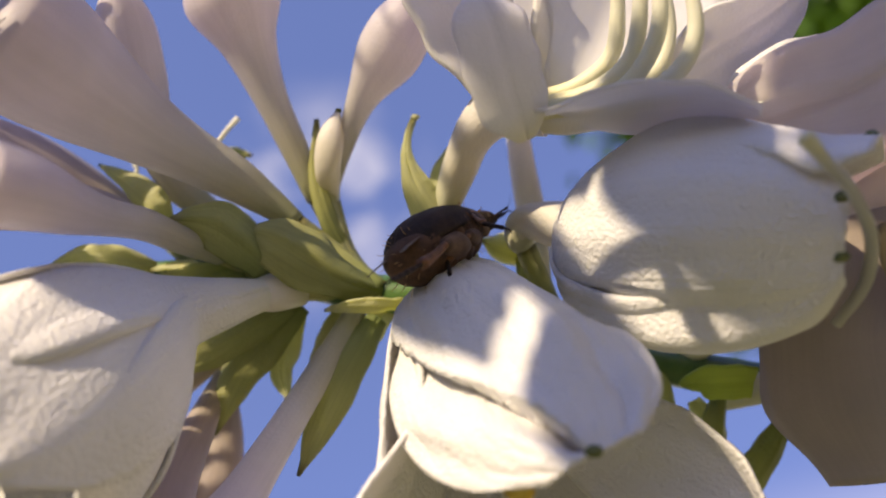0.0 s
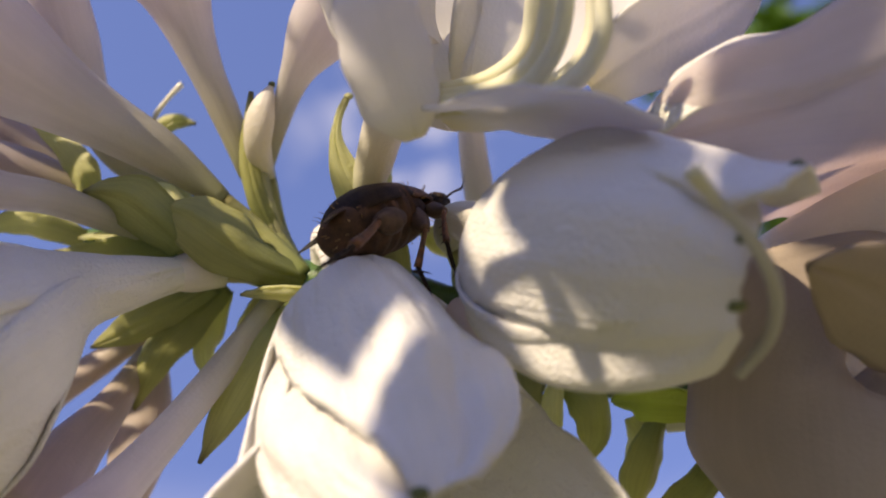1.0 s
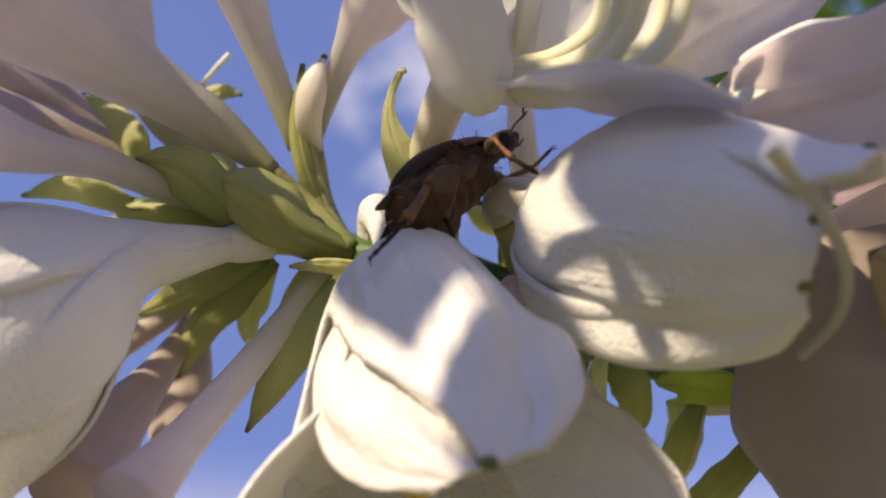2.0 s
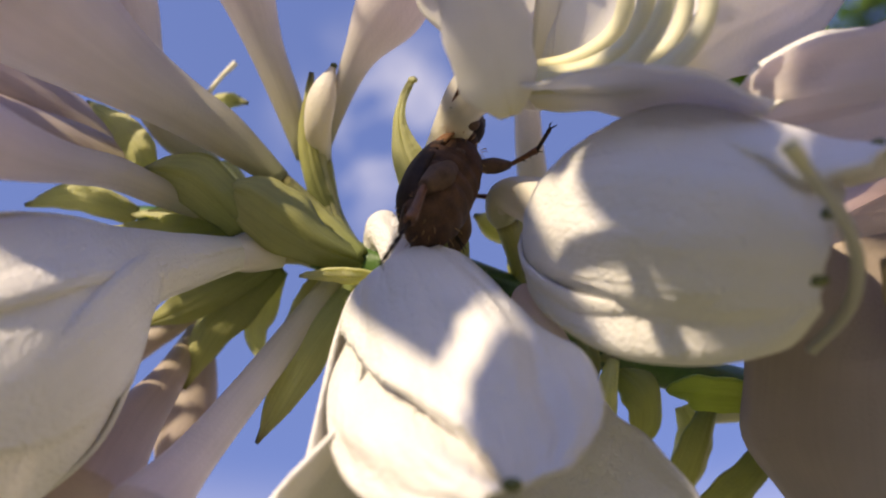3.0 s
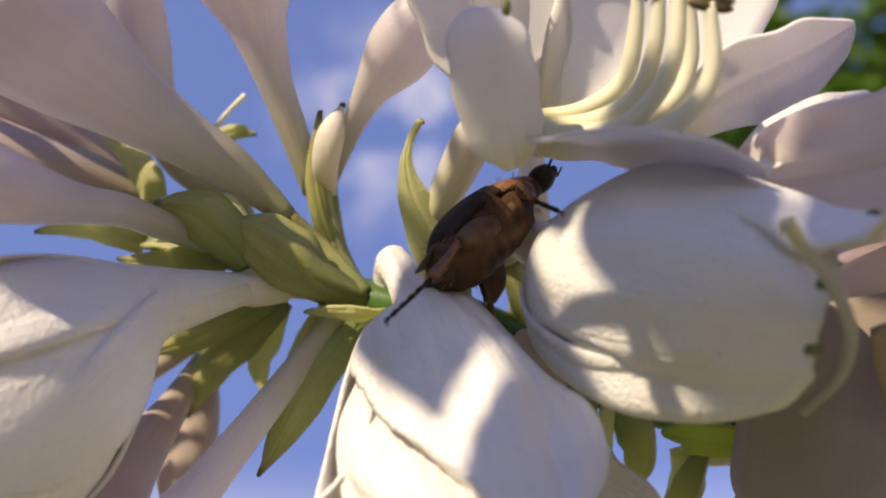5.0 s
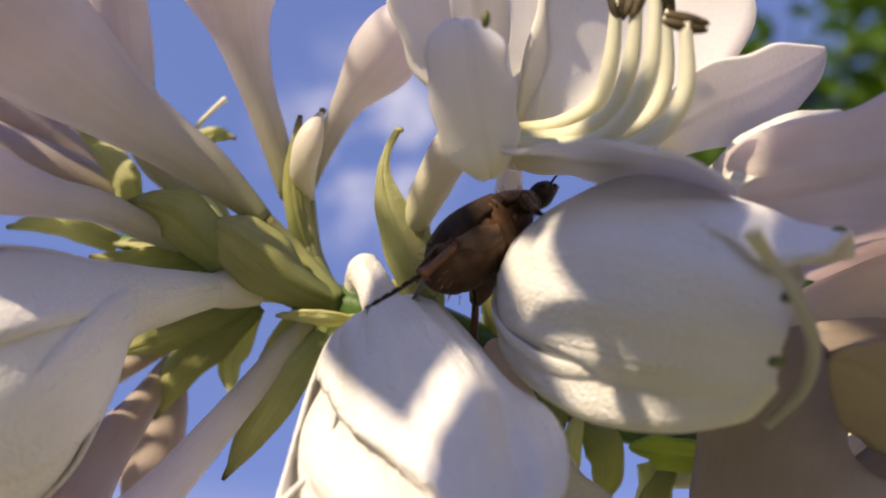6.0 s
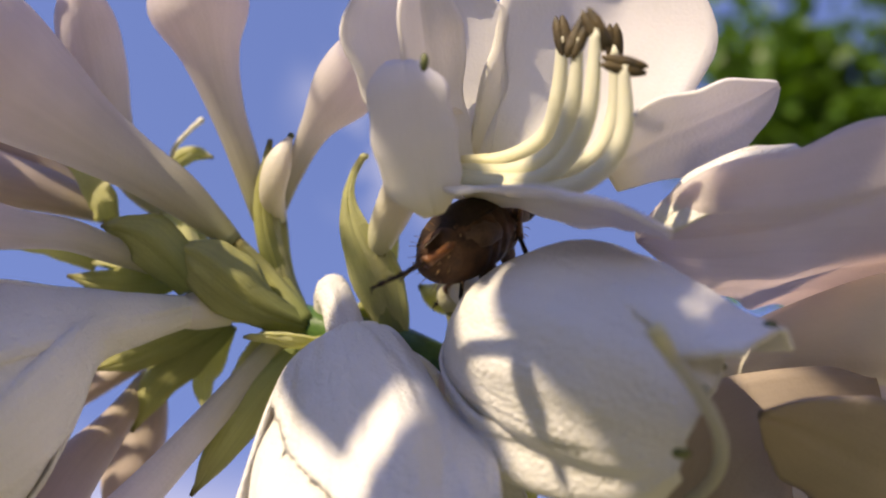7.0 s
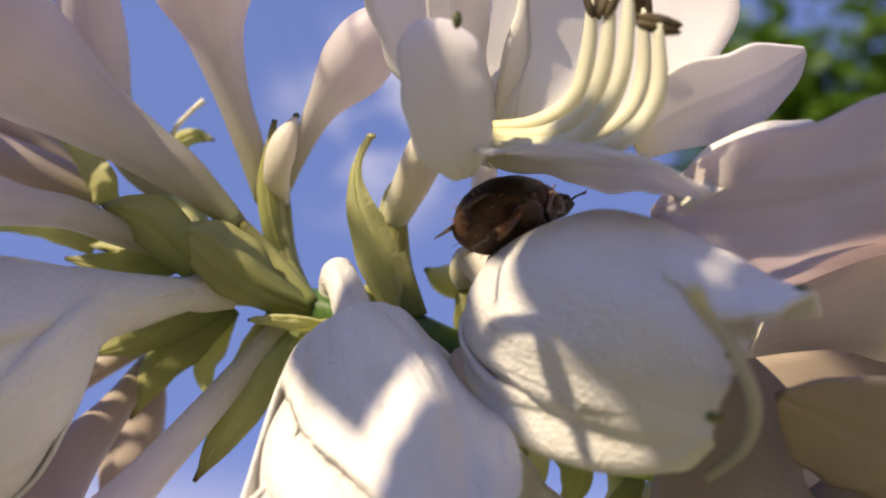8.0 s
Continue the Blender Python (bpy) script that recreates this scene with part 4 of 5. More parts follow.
    bract([(28.30, 70.00, -19.45), (25.43, 69.00, -22.62), (21.98, 69.00, -25.58), (18.04, 69.00, -28.04)], [0.9, 1.8, 1.5, 0.05], (0.3, -1, 0), 0.35, BRACT)
    bract([(7.66, 71.00, -8.06), (5.80, 70.00, -4.95), (5.45, 70.00, -1.45), (4.55, 70.00, 1.80)], [0.8, 1.1, 0.9, 0.1], (-0.3, -1, 0), 0.4, BRACT)
    bract([(-3.20, 70.00, -4.95), (-2.74, 71.00, -2.99), (-1.98, 71.00, -1.47), (-1.62, 71.00, -0.20)], [0.9, 1.3, 0.9, 0.1], (0.3, -1, 0), 0.35, BRACT)
    for p in ([(-23.67, 76.00, 10.37), (-23.29, 76.00, 11.89), (-22.04, 76.00, 13.52), (-20.68, 76.00, 14.87)], [(-31.02, 77.00, 8.85), (-31.35, 77.00, 9.84), (-31.13, 77.00, 10.78), (-31.35, 77.00, 11.33)]):
        part("style", tube(p, [0.2, 0.24, 0.22, 0.3], 16, 8), FILAMENT, ob, "thin withered style")
    part("bract_tip", blob((-3.59, 67.00, 11.39), (0.42, 0.3, 0.3), n=6, around=8), SEPAL, ob)
    return ob


stalk()


# ---- unseen leafy shoot, added between the flowers and the sun to shade them ----
def shoot():
    toward = np.array(TOWARD_SUN)
    across = unit(np.array((1.0, 0, 0)) - toward * toward[0])
    along = np.cross(toward, across)

    def spot(u, v, lift=62):
        return tuple(u * across + v * along + 2.0 * lift * toward)

    ob = thing("shade_shoot", (-210, -120, -600), "unseen leafy shoot added to cast shade on the flowers", "leafy shoot")
    part("stem", tube([(-210, -120, -636), (-205, -110, -450), (-185, -80, -200), (-150, -40, 0), spot(-52, 26, 64), spot(-24, 21, 64), spot(-2, 24, 64), spot(14, 26, 66)],
                      [3.2, 3.0, 2.6, 2.2, 1.6, 1.2, 1.0, 0.8], 90, 12), STEM, ob, "slender green stem")
    part("side_stem", tube([spot(-52, 26, 64), spot(-66, 45, 65), spot(-64, 66, 66), spot(-50, 75, 67), spot(-34, 75.5, 67), spot(-8, 75, 63)], [1.4, 1.2, 1.0, 0.7, 0.5, 0.4], 60, 10), STEM, ob)
    def leaf(k, p, w):
        part("leaf", blade(p, w, tuple(toward), 0.15, 0.05, 24, 10, 0.25, k + 20, 0.1), LEAFLET, ob, "pointed green leaf", thick=0.4)

    leaf(0, [spot(-47, 75, 67), spot(-45, 62, 68), spot(-41.5, 56.5, 69), spot(-38.2, 52.6, 70), spot(-36.8, 48.8, 72), spot(-36.6, 45.2, 72), spot(-37, 41, 70)], [0.3, 0.3, 0.4, 2.6, 4.8, 3.6, 0.2])
    leaf(1, [spot(-21, 75.2, 66), spot(-20.2, 61.5, 65), spot(-18.6, 54.5, 62), spot(-19.4, 48, 62), spot(-19, 42.6, 62), spot(-18.4, 37.4, 62)], [0.3, 0.35, 4.0, 5.6, 3.4, 0.1])
    leaf(2, [spot(-10, 75, 63), spot(-12.5, 61, 61), spot(-13.2, 55, 60), spot(-12.8, 49, 60), spot(-12.1, 43, 60), spot(-11.7, 40, 60), spot(-12.5, 36.5, 60), spot(-13.9, 33.5, 60), spot(-15.0, 29.5, 60), spot(-16.0, 26.0, 60)], [0.3, 0.35, 1.7, 2.6, 2.1, 1.9, 2.9, 3.7, 2.4, 0.1])
    leaf(3, [spot(-16, 75.2, 64), spot(-16, 59.5, 63), spot(-15.6, 52, 62), spot(-15.8, 45.5, 62), spot(-16.2, 40.6, 62)], [0.3, 0.3, 0.9, 1.3, 0.4])
    leaf(4, [spot(-9, 75, 63), spot(-8.4, 62, 62), spot(-7.6, 57.5, 62), spot(-6.6, 53, 62), spot(-6.8, 49.5, 62), spot(-7.2, 46.5, 62)], [0.3, 0.3, 1.6, 2.6, 2.0, 0.1])
    leaf(5, [spot(-2, 24, 64), spot(0.6, 31), spot(0.9, 36.8, 62), spot(-0.4, 40.2), spot(-0.3, 45.5), spot(1.5, 55)], [0.4, 3.6, 4.3, 5.1, 5.9, 0.2])
    leaf(6, [spot(12, 26, 66), spot(8.4, 31), spot(8.2, 36, 60), spot(8.1, 41), spot(7.6, 46.5)], [0.4, 3.0, 3.2, 2.9, 0.2])
    leaf(7, [spot(13, 26, 66), spot(14, 32, 68), spot(13.6, 38, 70), spot(13, 46, 70)], [0.4, 3.0, 3.6, 0.2])
    # added twig whose thin shadow makes a band across the climbed flower
    part("twig", tube([spot(-12.8, 49, 58), spot(-13.4, 47.0, 34), spot(-12.0, 44.6, 14), spot(-9.2, 42.7, 10), spot(-5.6, 39.9, 10), spot(-2.5, 38.9, 12)], [0.55, 0.5, 0.5, 0.52, 0.5, 0.4], 40, 8), STEM, ob, "thin green twig")
    leaf(8, [spot(-5.6, 39.9, 10), spot(-6.1, 38.4, 11), spot(-6.7, 36.2, 12)], [0.3, 0.75, 0.1])
    leaf(9, [spot(14, 26, 66), spot(36, 42, 66), spot(34, 57.5, 64), spot(25.5, 56.4), spot(18.4, 53.4), spot(13, 51.0), spot(7.6, 49.6)], [0.4, 0.4, 1.5, 3.0, 3.1, 2.9, 0.2])
    # small leaflets added over the buds, their gaps letting sun flecks through
    rnd = np.random.RandomState(12)
    for i in range(9):
        for j in range(6):
            u, v, h = -56 + 4.9 * j + rnd.uniform(-0.8, 0.8) + 2.2 * (i % 2), 51.2 + 2.55 * i + rnd.uniform(-0.45, 0.45), rnd.uniform(10, 15)
            if u > -28 or (u > -31 and v < 58):
                continue
            turn = rnd.uniform(-0.5, 0.5)
            du, dv = 2.9 * math.cos(turn), 2.9 * math.sin(turn)
            part("leaf", blade([spot(u - du, v - dv, h), spot(u, v, h + 0.5), spot(u + du, v + dv, h)], [0.35, rnd.uniform(0.8, 1.15), 0.1], tuple(toward), 0.12, 0.05, 10, 6, 0.1, i * 7 + j, 0.05),
                 LEAFLET, ob, "small pointed green leaf", thick=0.3)
        part("twig", tube([spot(-60, 53 + 2.1 * i, 30), spot(-46, 51.2 + 2.55 * i, 16), spot(-32, 51.4 + 2.55 * i, 14)], [0.35, 0.28, 0.15], 20, 6), STEM, ob, "thin green twig")


shoot()


# ---- the beetle ----
def beetle():
    """A small brown chafer, 13 mm long: x to its head, y to its left side, z to its back; its middle is the origin."""
    ob = new("beetle")
    ob.empty_display_size = 0.003
    ORIGIN[ob] = np.zeros(3)
    tagged(ob, "small brown chafer beetle with hairy legs climbing over petals", "beetle")
    # abdomen with rings
    rows = []
    ang = np.linspace(0, 2 * math.pi, 28, endpoint=False)
    for i in range(25):
        u = i / 24
        x = -6.2 + 7.2 * u
        r = (1 - (1 - min(1, (u + 0.02) / 0.62)) ** 2.2) ** 0.5
        r = r * (1 - 0.075 * abs(math.sin(u * 18)) ** 10)
        z = np.sin(ang)
        rows.append(np.stack([np.full(28, x), 3.1 * r * np.cos(ang), 0.1 + np.where(z > 0, 1.9, 2.95) * r * z], 1))
    v, f, t = sheet(np.array(rows), True)
    f += [tuple(reversed(range(28))), tuple(range(24 * 28, 25 * 28))]
    part("abdomen", (v, f, t), BELLY, ob, "ringed tan abdomen")
    part("thorax", blob((1.5, 0, -0.55), (2.9, 2.4, 2.15), n=16, around=24, bumps=0.012), UNDER, ob, "hairy dark brown chest")
    # wing cases
    for side in (1, -1):
        g = []
        for i in range(23):
            u = i / 22
            x = 2.0 - 7.4 * u
            r = max(0.08, (1 - max(0, (u - 0.45) / 0.56) ** 2.6)) ** 0.5 * (0.80 + 0.2 * math.sin(min(1, u * 2) * math.pi / 2))
            a = np.linspace(0.015, 1.75, 15)
            rib = 1 + 0.012 * np.sin(a * 16)
            g.append(np.stack([np.full(15, x), side * 3.2 * r * np.sin(a) * rib, 0.25 + 2.35 * r * np.cos(a) * rib], 1))
        part("wing_case", sheet(np.array(g)), ELYTRA, ob, "ribbed dark brown wing case", thick=0.16)
        part("hind_wing", blade([(-3.6, side * 1.0, 0.9), (-5.6, side * 1.5, 0.75), (-7.4, side * 2.0, 0.4)], [0.6, 0.8, 0.2], (0, 0, 1), 0.1, 0), WING, ob, "smoky folded wing tip", thick=0.05)
    # pronotum and head
    g = []
    for i in range(15):
        u = i / 14
        x = 1.85 + 3.5 * u
        r = (0.86 - 0.42 * u ** 1.5) * (0.94 + 0.06 * math.sin(u * math.pi))
        a = np.linspace(-1.75, 1.75, 21)
        g.append(np.stack([np.full(21, x), 2.95 * r * np.sin(a), 0.15 + 2.2 * r * np.cos(a) - 0.5 * u], 1))
    part("pronotum", sheet(np.array(g)), SHIELD, ob, "reddish brown hairy neck shield", thick=0.2)
    part("neck", blob((5.1, 0, -0.35), (1.2, 1.1, 1.0), n=12, around=18), UNDER, ob)
    head = part("head", joined([blob((6.75, 0, -0.45), (1.35, 1.2, 1.0), n=14, around=20, bumps=0.025), blob((7.75, 0, -0.8), (0.6, 0.85, 0.38), n=8, around=14)]), DARK, ob, "black-brown head")
    for side in (1, -1):
        part("eye", blob((6.75, side * 1.02, -0.4), (0.4, 0.32, 0.4), n=8, around=12), DARK, head, "glossy black eye")
        ant = [(7.4, side * 0.85, -0.6), (8.0, side * 1.2, -0.5), (8.7, side * 1.4, -0.5), (9.2, side * 1.5, -0.5)]
        fan = [blade([ant[-1], (9.6, side * (1.5 + k), -0.4 + 0.15 * j), (10.1, side * (1.5 + 2 * k), -0.3 + 0.4 * j)], [0.08, 0.15, 0.06], (0, 0.3, 1), 0.1, 0, 8, 4)
               for j, k in enumerate((-0.05, 0.16, 0.36))]
        part("antenna", joined([tube(ant, [0.13, 0.1, 0.1, 0.14], 12, 7)] + fan), DARK, head, "feeler with a fan of three leaves")
    rnd = np.random.RandomState(8)
    for shape, count, root, reach, mat in (("hair", 70, (3.0, 0, -0.3), (2.0, 2.5, 2.1), HAIR), ("hair", 34, (-4.4, 0, -0.4), (1.7, 2.4, 2.2), HAIR)):
        for k in range(count):
            d = unit(rnd.normal(0, 1, 3))
            p = np.array(root) + d * reach
            part(shape, tube([p * 0.97, p + d * 0.25, p + d * 0.5 + (-0.18, 0, 0)], [0.035, 0.03, 0.012], 3, 4), mat, ob)
    # legs: hip, knee, ankle, claws
    legs = []
    plan = [
        (3.9, 1.5, (5.0, 3.6, -1.2), (6.6, 4.3, -2.6), (8.0, 4.1, -3.4), 0.42),
        (1.8, 1.8, (1.4, 4.1, -1.9), (0.6, 5.0, -4.0), (1.2, 5.5, -5.4), 0.45),
        (-0.6, 2.0, (-3.0, 3.5, -1.7), (-5.6, 4.1, -2.8), (-8.6, 5.1, -3.7), 0.66),
    ]
    for hx, hy, knee, ankle, toe, r in plan:
        for side in (1, -1):
            m = np.array((1, side, 1))
            hip, kn, an, to = (np.array(q, float) * m for q in ((hx, hy, -1.3), knee, ankle, toe))
            kn, an, to = (hip + 1.25 * (q - hip) for q in (kn, an, to))
            leg = part("leg", tube([hip, hip * 0.45 + kn * 0.55 + (0, 0, -0.1), kn], [r * 1.15, r * 1.6, r * 0.8], 14, 14), THIGH, ob, "tan thigh of a spiny leg")
            spikes = [tube([kn + (an - kn) * q, kn + (an - kn) * (q + 0.12) + np.array((0.0, side * 0.42, -0.25))], [0.11, 0.02], 4, 5) for q in (0.3, 0.5, 0.7, 0.9)]
            spikes += [tube([kn + (an - kn) * q, kn + (an - kn) * (q + 0.14) + np.array((-0.3, 0, -0.4))], [0.10, 0.02], 4, 5) for q in (0.4, 0.65, 0.92)]
            part("shin", tube([kn, kn * 0.5 + an * 0.5 + (0, 0, -0.08), an], [r * 0.45, r * 0.52, r * 0.72], 12, 10), LEGM, leg, "red-brown shin")
            for q in spikes:
                part("spine", q, DARK, leg)
            beads = [blob(an + (to - an) * q, (0.42, 0.19, 0.19), (unit(to - an), unit(np.cross(to - an, (0, 0, 1))), unit(np.cross(to - an, np.cross(to - an, (0, 0, 1))))), 6, 8) for q in (0.1, 0.3, 0.5, 0.7, 0.9)]
            claws = [tube([to, to + unit(to - an) * 0.4 + np.array((0, k * 0.2, 0)), to + unit(to - an) * 0.6 + np.array((0, k * 0.25, -0.3))], [0.09, 0.07, 0.02], 6, 5) for k in (1, -1)]
            part("foot", joined([tube([an, an * 0.5 + to * 0.5 + (0, 0, -0.1), to], [0.14, 0.12, 0.1], 10, 7)] + beads + claws), DARK, leg, "jointed dark foot with claws")
            legs.append((leg, hip, to))
    return ob, legs


insect, insect_legs = beetle()


# ---- tree behind ----
def tree(x, y, height, crown_at, reach, leaves, seed, label):
    ob = new("tree")
    ob.location = (x, y, 0)
    tagged(ob, label, "tree", "trees behind the plant")
    ORIGIN[ob] = np.zeros(3)
    rnd = np.random.RandomState(seed)
    k = 1000.0
    top = np.array((crown_at[0] - x, crown_at[1] - y, crown_at[2]))
    part("trunk", tube([np.array(q) * k for q in ((0, 0, -0.1), (0.05, 0.02, height * 0.3), (top[0] * 0.4, top[1] * 0.4, height * 0.6), tuple(top))], [90, 70, 50, 18], 40, 12, (1, 0, 0)), BARK, ob, "rough grey-brown trunk")
    shapes = []
    tips = []
    for b in range(16):
        a = rnd.uniform(0, 6.28)
        s = rnd.uniform(0.35, 0.95)
        root = np.array((top[0] * 0.6 * s, top[1] * 0.6 * s, height * (0.35 + 0.45 * s)))
        d = np.array((math.cos(a), math.sin(a), rnd.uniform(0.0, 0.9)))
        end = top + unit(d) * reach * rnd.uniform(0.55, 1.0) * np.array((1, 1, 0.9))
        mid = root * 0.5 + end * 0.5 + rnd.uniform(-0.12, 0.12, 3)
        part("branch", tube([root * k, mid * k, end * k], [20, 11, 3], 16, 7, (0.3, 1, 0.2)), BARK, ob)
        tips += [mid + (end - mid) * q for q in (0.0, 0.25, 0.5, 0.75, 1.0)]
    for i in range(leaves):
        c = tips[rnd.randint(len(tips))] + rnd.normal(0, 0.16, 3)
        d = unit(rnd.normal(0, 1, 3) + np.array((0, 0, -0.5)))
        ln = rnd.uniform(0.06, 0.14)
        f = unit(rnd.normal(0, 0.6, 3) + np.array((0, 0, 1.0)))
        shapes.append(blade([c * k, (c + d * ln * 0.5 + f * ln * 0.08) * k, (c + d * ln) * k], [ln * 0.08 * k, ln * 0.30 * k, ln * 0.01 * k], f, 0.2, 0, 4, 2))
    crown = part("crown", joined(shapes), LEAF, ob, "loose crown of bright green leaves")
    crown["kind"] = "stuff"
    return ob


tree(2.5, 2.9, 3.2, (2.35, 2.75, 3.0), 1.25, 9500, 3, "leafy green garden tree with a loose crown")


# ---- what moves ----
def motions():
    def stand(t, x, y, z, fx, fy, fz, ux, uy, uz):
        f = Vector((fx, fy, fz)).normalized()
        u = Vector((ux, uy, uz))
        u = (u - f * u.dot(f)).normalized()
        s = u.cross(f)
        return t, PLANT @ Matrix(((f.x, s.x, u.x, x * MM), (f.y, s.y, u.y, y * MM), (f.z, s.z, u.z, z * MM), (0, 0, 0, 1)))

    walk(insect, [
        stand(0.0, -2.92, 59.64, -0.35, 0.578, 0.762, 0.292, -0.21, 0.26, 0.84),
        stand(0.5, -0.85, 60.81, 0.03, 0.123, 0.829, 0.546, -0.29, 0.28, 0.83),
        stand(1.0, -0.87, 63.65, 0.97, 0.576, 0.778, 0.250, -0.34, 0.39, 0.81),
        stand(1.5, 0.51, 65.26, 2.01, 0.699, 0.589, 0.407, -0.47, 0.38, 0.75),
        stand(2.0, 0.14, 62.70, 1.91, 0.635, 0.564, 0.527, -0.61, 0.55, 0.59),
        stand(2.2, -0.23, 63.15, 2.61, 0.609, 0.559, 0.563, -0.61, 0.59, 0.60),
        stand(3.3, -1.22, 61.89, 1.79, 0.256, 0.647, 0.718, -0.85, 0.60, 0.29),
        stand(3.5, -0.08, 61.59, 1.21, 0.363, 0.683, 0.633, -0.80, 0.60, 0.40),
        stand(4.0, 1.68, 61.62, 1.44, 0.581, 0.556, 0.595, -0.65, 0.61, 0.54),
        stand(4.5, 1.71, 60.94, 1.78, 0.668, 0.414, 0.618, -0.59, 0.52, 0.59),
        stand(5.8, 2.90, 60.46, 3.23, 0.525, 0.563, 0.638, -0.63, 0.50, 0.57),
        stand(6.0, 3.65, 60.26, 2.63, 0.646, 0.501, 0.576, -0.58, 0.45, 0.67),
        stand(6.5, 5.50, 60.42, 3.62, 0.606, 0.603, 0.519, -0.53, 0.45, 0.67),
        stand(7.0, 6.20, 59.16, 5.40, 0.56, 0.74, 0.38, -0.46, 0.46, 0.76),
        stand(7.5, 7.40, 60.2, 5.65, 0.56, 0.79, 0.24, -0.35, 0.46, 0.77),
        stand(8.0, 8.20, 60.2, 5.45, 0.60, 0.77, 0.20, -0.35, 0.46, 0.77),
    ])
    # each leg reaches from its hip along the given way in the beetle's own space
    def reach(k, ways):
        leg, hip, toe = insect_legs[k]
        h = Vector(hip) * MM
        rest = Vector(toe) - Vector(hip)
        swing = []
        for i, (t, x, y, z) in enumerate(ways):
            turn = rest.rotation_difference(Vector((x, y, z))).to_matrix().to_4x4()
            swing.append((t, Matrix.Translation(h) @ turn @ pose(0, 0, 0, 3 * math.sin(i * 2.3 + k), 0, 3 * math.sin(i * 1.7 + k)) @ Matrix.Translation(-h)))
        walk(leg, swing)

    reach(0, [(0.0, 0.96, -0.27, 0.09), (0.5, 0.79, -0.20, -0.58), (1.0, 0.97, 0.22, -0.06), (1.5, 0.93, 0.35, 0.08), (2.0, 0.97, -0.01, -0.23), (3.5, 0.25, -0.32, -0.92), (4.0, 0.91, 0.42, 0.03), (4.5, 0.68, 0.73, -0.04), (6.0, 0.93, 0.35, 0.06), (6.5, 0.93, 0.37, 0.03), (7.0, 0.25, 0.25, -0.93), (7.5, 0.25, 0.25, -0.93), (8.0, 0.25, 0.25, -0.93)])
    reach(1, [(0.0, -0.75, -0.66, -0.06), (1.0, -0.53, -0.18, -0.83), (1.5, -0.21, -0.72, -0.66), (2.0, -0.35, -0.41, -0.85), (3.5, -0.10, -0.99, 0.09), (4.0, -0.49, -0.87, 0.09), (4.5, -0.41, -0.57, -0.71), (6.0, -0.53, -0.61, -0.59), (6.5, -0.71, -0.48, -0.52), (7.0, -0.80, -0.24, -0.56), (7.5, -0.88, -0.23, -0.41), (8.0, -0.91, -0.25, -0.34)])
    reach(2, [(0.0, 0.92, 0.23, -0.32), (1.0, 0.72, 0.60, -0.35), (1.5, 0.10, 0.93, -0.34), (2.0, 0.82, 0.57, -0.07), (3.5, 0.75, 0.65, -0.13), (4.0, 0.73, 0.65, 0.21), (4.5, 0.55, 0.82, 0.15), (6.0, 0.55, 0.83, -0.04), (6.5, 0.58, 0.81, -0.05), (7.0, -0.19, 0.34, -0.91), (7.5, -0.19, 0.34, -0.91), (8.0, -0.19, 0.34, -0.91)])
    reach(3, [(0.0, -0.95, -0.04, -0.30), (0.5, -0.91, -0.07, -0.40), (1.0, -0.51, 0.06, -0.86), (1.5, -0.48, 0.58, -0.66), (2.0, -0.81, 0.39, -0.44), (3.5, -0.72, 0.69, -0.05), (4.0, -0.77, 0.63, -0.11), (4.5, -0.81, 0.55, -0.18), (6.0, -0.80, 0.55, -0.23), (6.5, -0.75, 0.64, -0.15), (7.0, -0.68, 0.70, -0.21), (7.5, -0.60, 0.75, -0.26), (8.0, -0.93, 0.36, -0.06)])
    reach(4, [(0.0, 0.72, 0.68, -0.15), (1.0, 0.64, 0.76, 0.13), (1.5, 0.32, 0.92, 0.25), (2.0, -0.20, 0.95, 0.20), (3.5, -0.60, 0.81, -0.05), (4.0, -0.62, 0.75, -0.25), (4.5, -0.65, 0.66, -0.48), (6.0, -0.45, 0.80, -0.35), (6.5, -0.35, 0.85, -0.30), (7.0, 0.40, 0.91, 0.10), (7.5, 0.57, 0.82, -0.02), (8.0, 0.60, 0.79, 0.09)])
    reach(5, [(0.0, -0.99, -0.14, 0.00), (0.5, -0.91, 0.12, 0.40), (1.0, -0.98, -0.08, -0.17), (1.5, -0.95, -0.25, -0.19), (2.0, -0.98, -0.14, -0.17), (3.5, -0.99, -0.11, 0.12), (4.0, -0.99, -0.11, 0.07), (4.5, -0.98, -0.19, -0.04), (6.0, -0.98, 0.06, 0.16), (6.5, -0.99, 0.04, 0.12), (7.0, -0.98, 0.14, 0.14), (7.5, -0.98, 0.00, -0.22), (8.0, -0.99, -0.06, -0.15)])
    # flowers sway, and the climbed one sinks under the weight
    def sway(ob, rows):
        base = Vector(ORIGIN[ob])
        walk(ob, [(t, PLANT @ Matrix.Translation((base + Vector((x, y, z))) * MM) @ pose(0, 0, 0, rx, ry, rz)) for t, x, y, z, rx, ry, rz in rows])

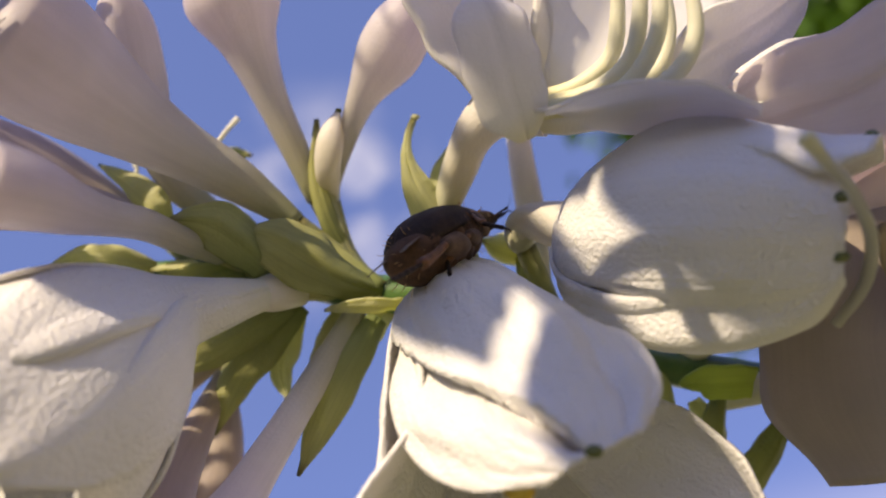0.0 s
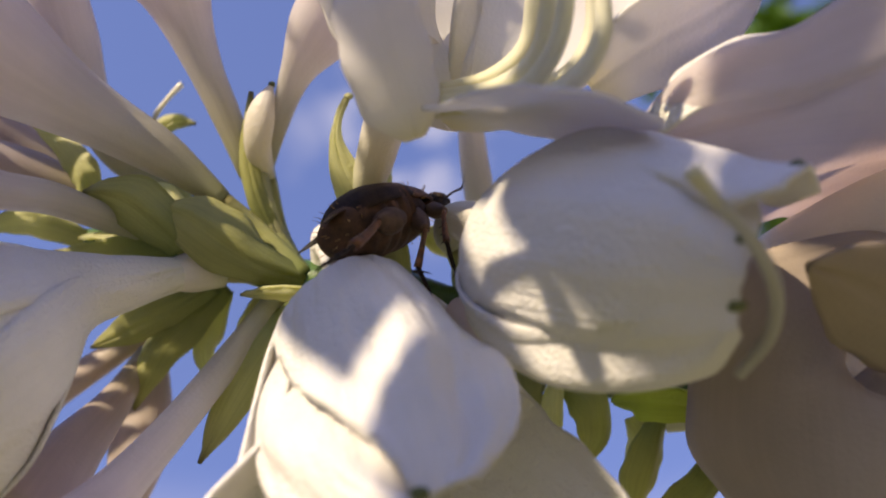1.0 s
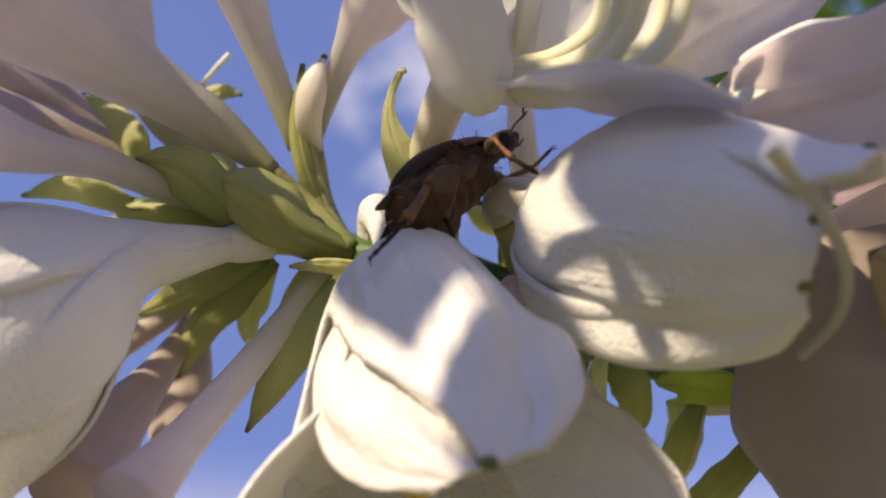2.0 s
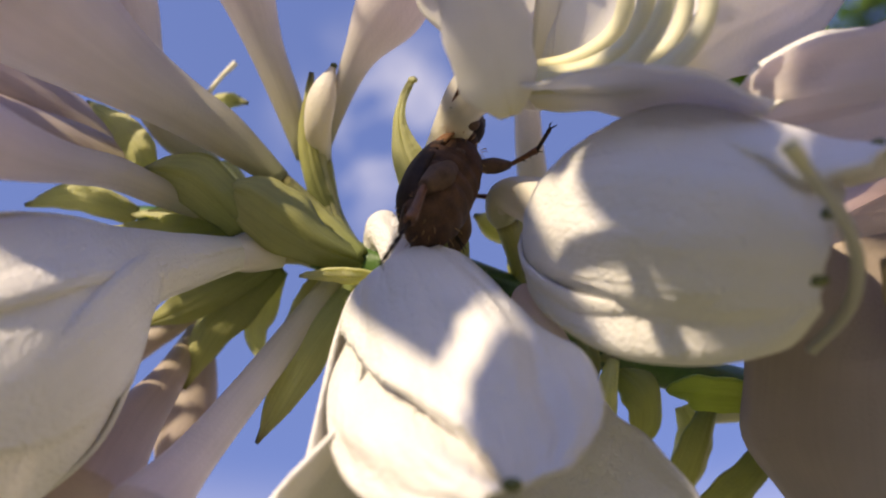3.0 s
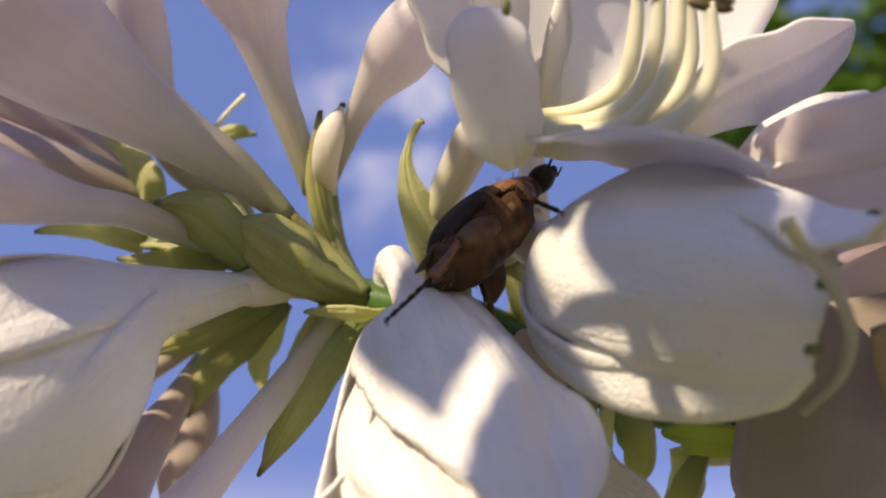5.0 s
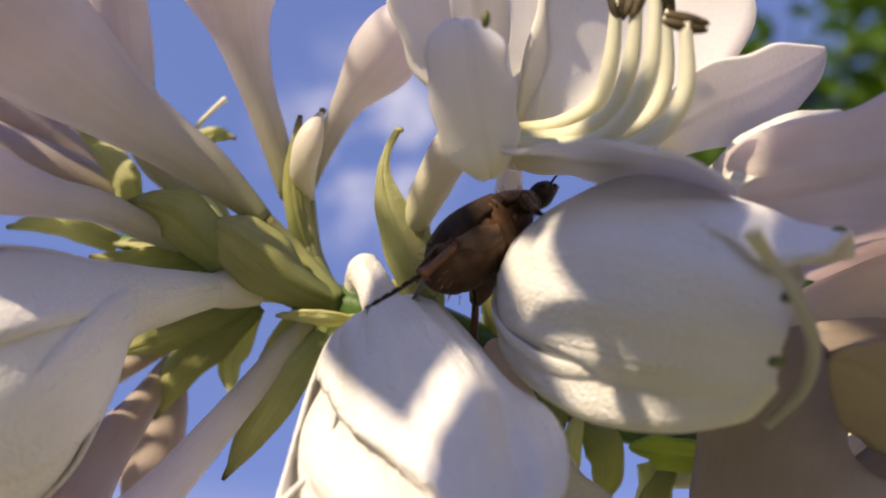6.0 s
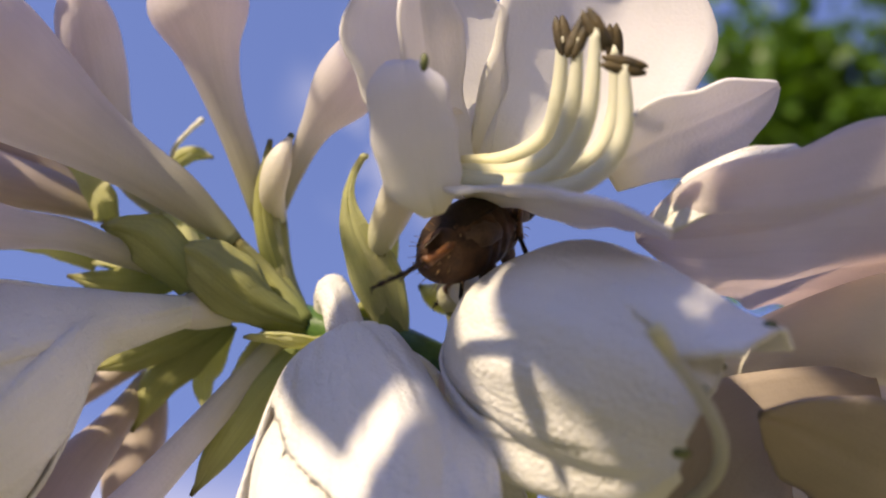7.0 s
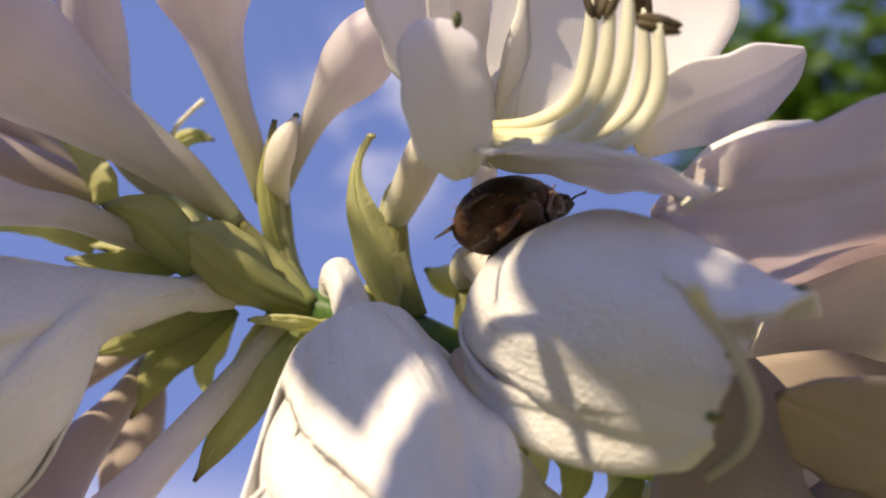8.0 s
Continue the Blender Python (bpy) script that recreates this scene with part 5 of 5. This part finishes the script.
    sway(climbed, [(0.0, 1.00, 0.00, -0.60, 0, 0, 0), (0.5, 0.90, 0.00, -1.30, 0, 0, 0), (1.0, 0.70, 0.00, -1.00, 0, 0, 0), (1.5, 1.00, 0.00, -1.20, 0, 0, 0), (2.0, 0.60, 0.00, -0.80, 0, 0, 0), (3.3, 0.00, 0.00, 0.00, 0, 0, 0), (4.0, 0.00, 0.00, 0.00, 0, 0, 0), (4.5, 0.00, 0.00, 0.10, 0, 0, 0), (6.0, 0.00, 0.00, 0.10, 0, 0, 0), (6.5, 0.00, 0.00, -0.10, 0, 0, 0), (7.0, 0.90, 0.00, -0.80, 0, 5, -4), (7.5, 0.90, 0.00, -0.65, 0, 5, -4), (8.0, 1.30, 0.00, -0.35, 0, 5, -4)])
    sway(shaded, [(0.0, 0.60, 0.00, 0.30, 0, 0, 0), (2.0, 0.30, 0.00, 0.00, 0, 0, 0), (3.3, 0.00, 0.00, 0.00, 0, 0, 0), (4.5, 0.00, 0.00, 0.00, 0, 0, 0), (6.0, -0.60, 0.00, -0.70, 0, 0, 0), (6.5, -0.70, 0.00, -0.80, 0, 0, 0), (7.0, -0.80, 0.00, -1.70, 0, 0, 0), (8.0, -0.90, 0.00, -2.10, 0, 0, 0)])
    sway(broad, [(0.0, 0.00, 0.00, 0.00, 0, 0, 0), (4.5, 0.00, 0.00, 0.00, 0, 0, 0), (6.5, 0.40, 0.00, 0.40, 0, 0, 0), (8.0, 0.60, 0.00, 0.60, 0, 0, 0)])
    sway(upper, [(0.0, 0.30, 0.00, -0.50, 0, 0, 0), (0.5, 0.00, 0.00, -0.80, 0, 0, 0), (1.0, -0.80, 0.00, -0.70, 0, 0, 0), (1.5, -0.80, 0.00, -0.30, 0, 0, 0), (2.0, -0.40, 0.00, -0.60, 0, 0, 0), (3.3, 0.00, 0.00, 0.00, 0, 0, 0), (4.5, 0.00, 0.00, 0.20, 0, 0, 0), (6.0, 0.00, 0.00, -0.10, 0, 0, 0), (6.5, 0.00, 0.00, -0.10, 0, 0, 0), (7.0, -0.20, 0.00, 0.00, 0, 0, 0), (7.5, 0.20, 0.00, 0.50, 0, 0, 0), (8.0, 0.70, 0.00, 0.90, 0, 0, 0)])
    sway(central, [(0.0, 1.00, 0.00, 0.50, 0, 0, 0), (0.5, 0.90, 0.00, 0.50, 0, 0, 0), (1.0, 0.40, 0.00, 0.50, 0, 0, 0), (1.5, 0.20, 0.00, 0.90, 0, 0, 0), (2.0, 0.30, 0.00, 0.70, 0, 0, 0), (3.3, 0.00, 0.00, 0.00, 0, 0, 0), (4.0, 0.20, 0.00, 0.30, 0, 0, 0), (4.5, 0.60, 0.00, 0.40, 0, 0, 0), (6.0, 0.30, 0.00, 0.20, 0, 0, 0), (6.5, 0.30, 0.00, 0.20, 0, 0, 0), (7.0, 0.40, 0.00, 0.40, 0, 0, 0), (7.5, 0.40, 0.00, 0.30, 0, 0, 0), (8.0, 0.40, 0.00, 0.30, 0, 0, 0)])


motions()
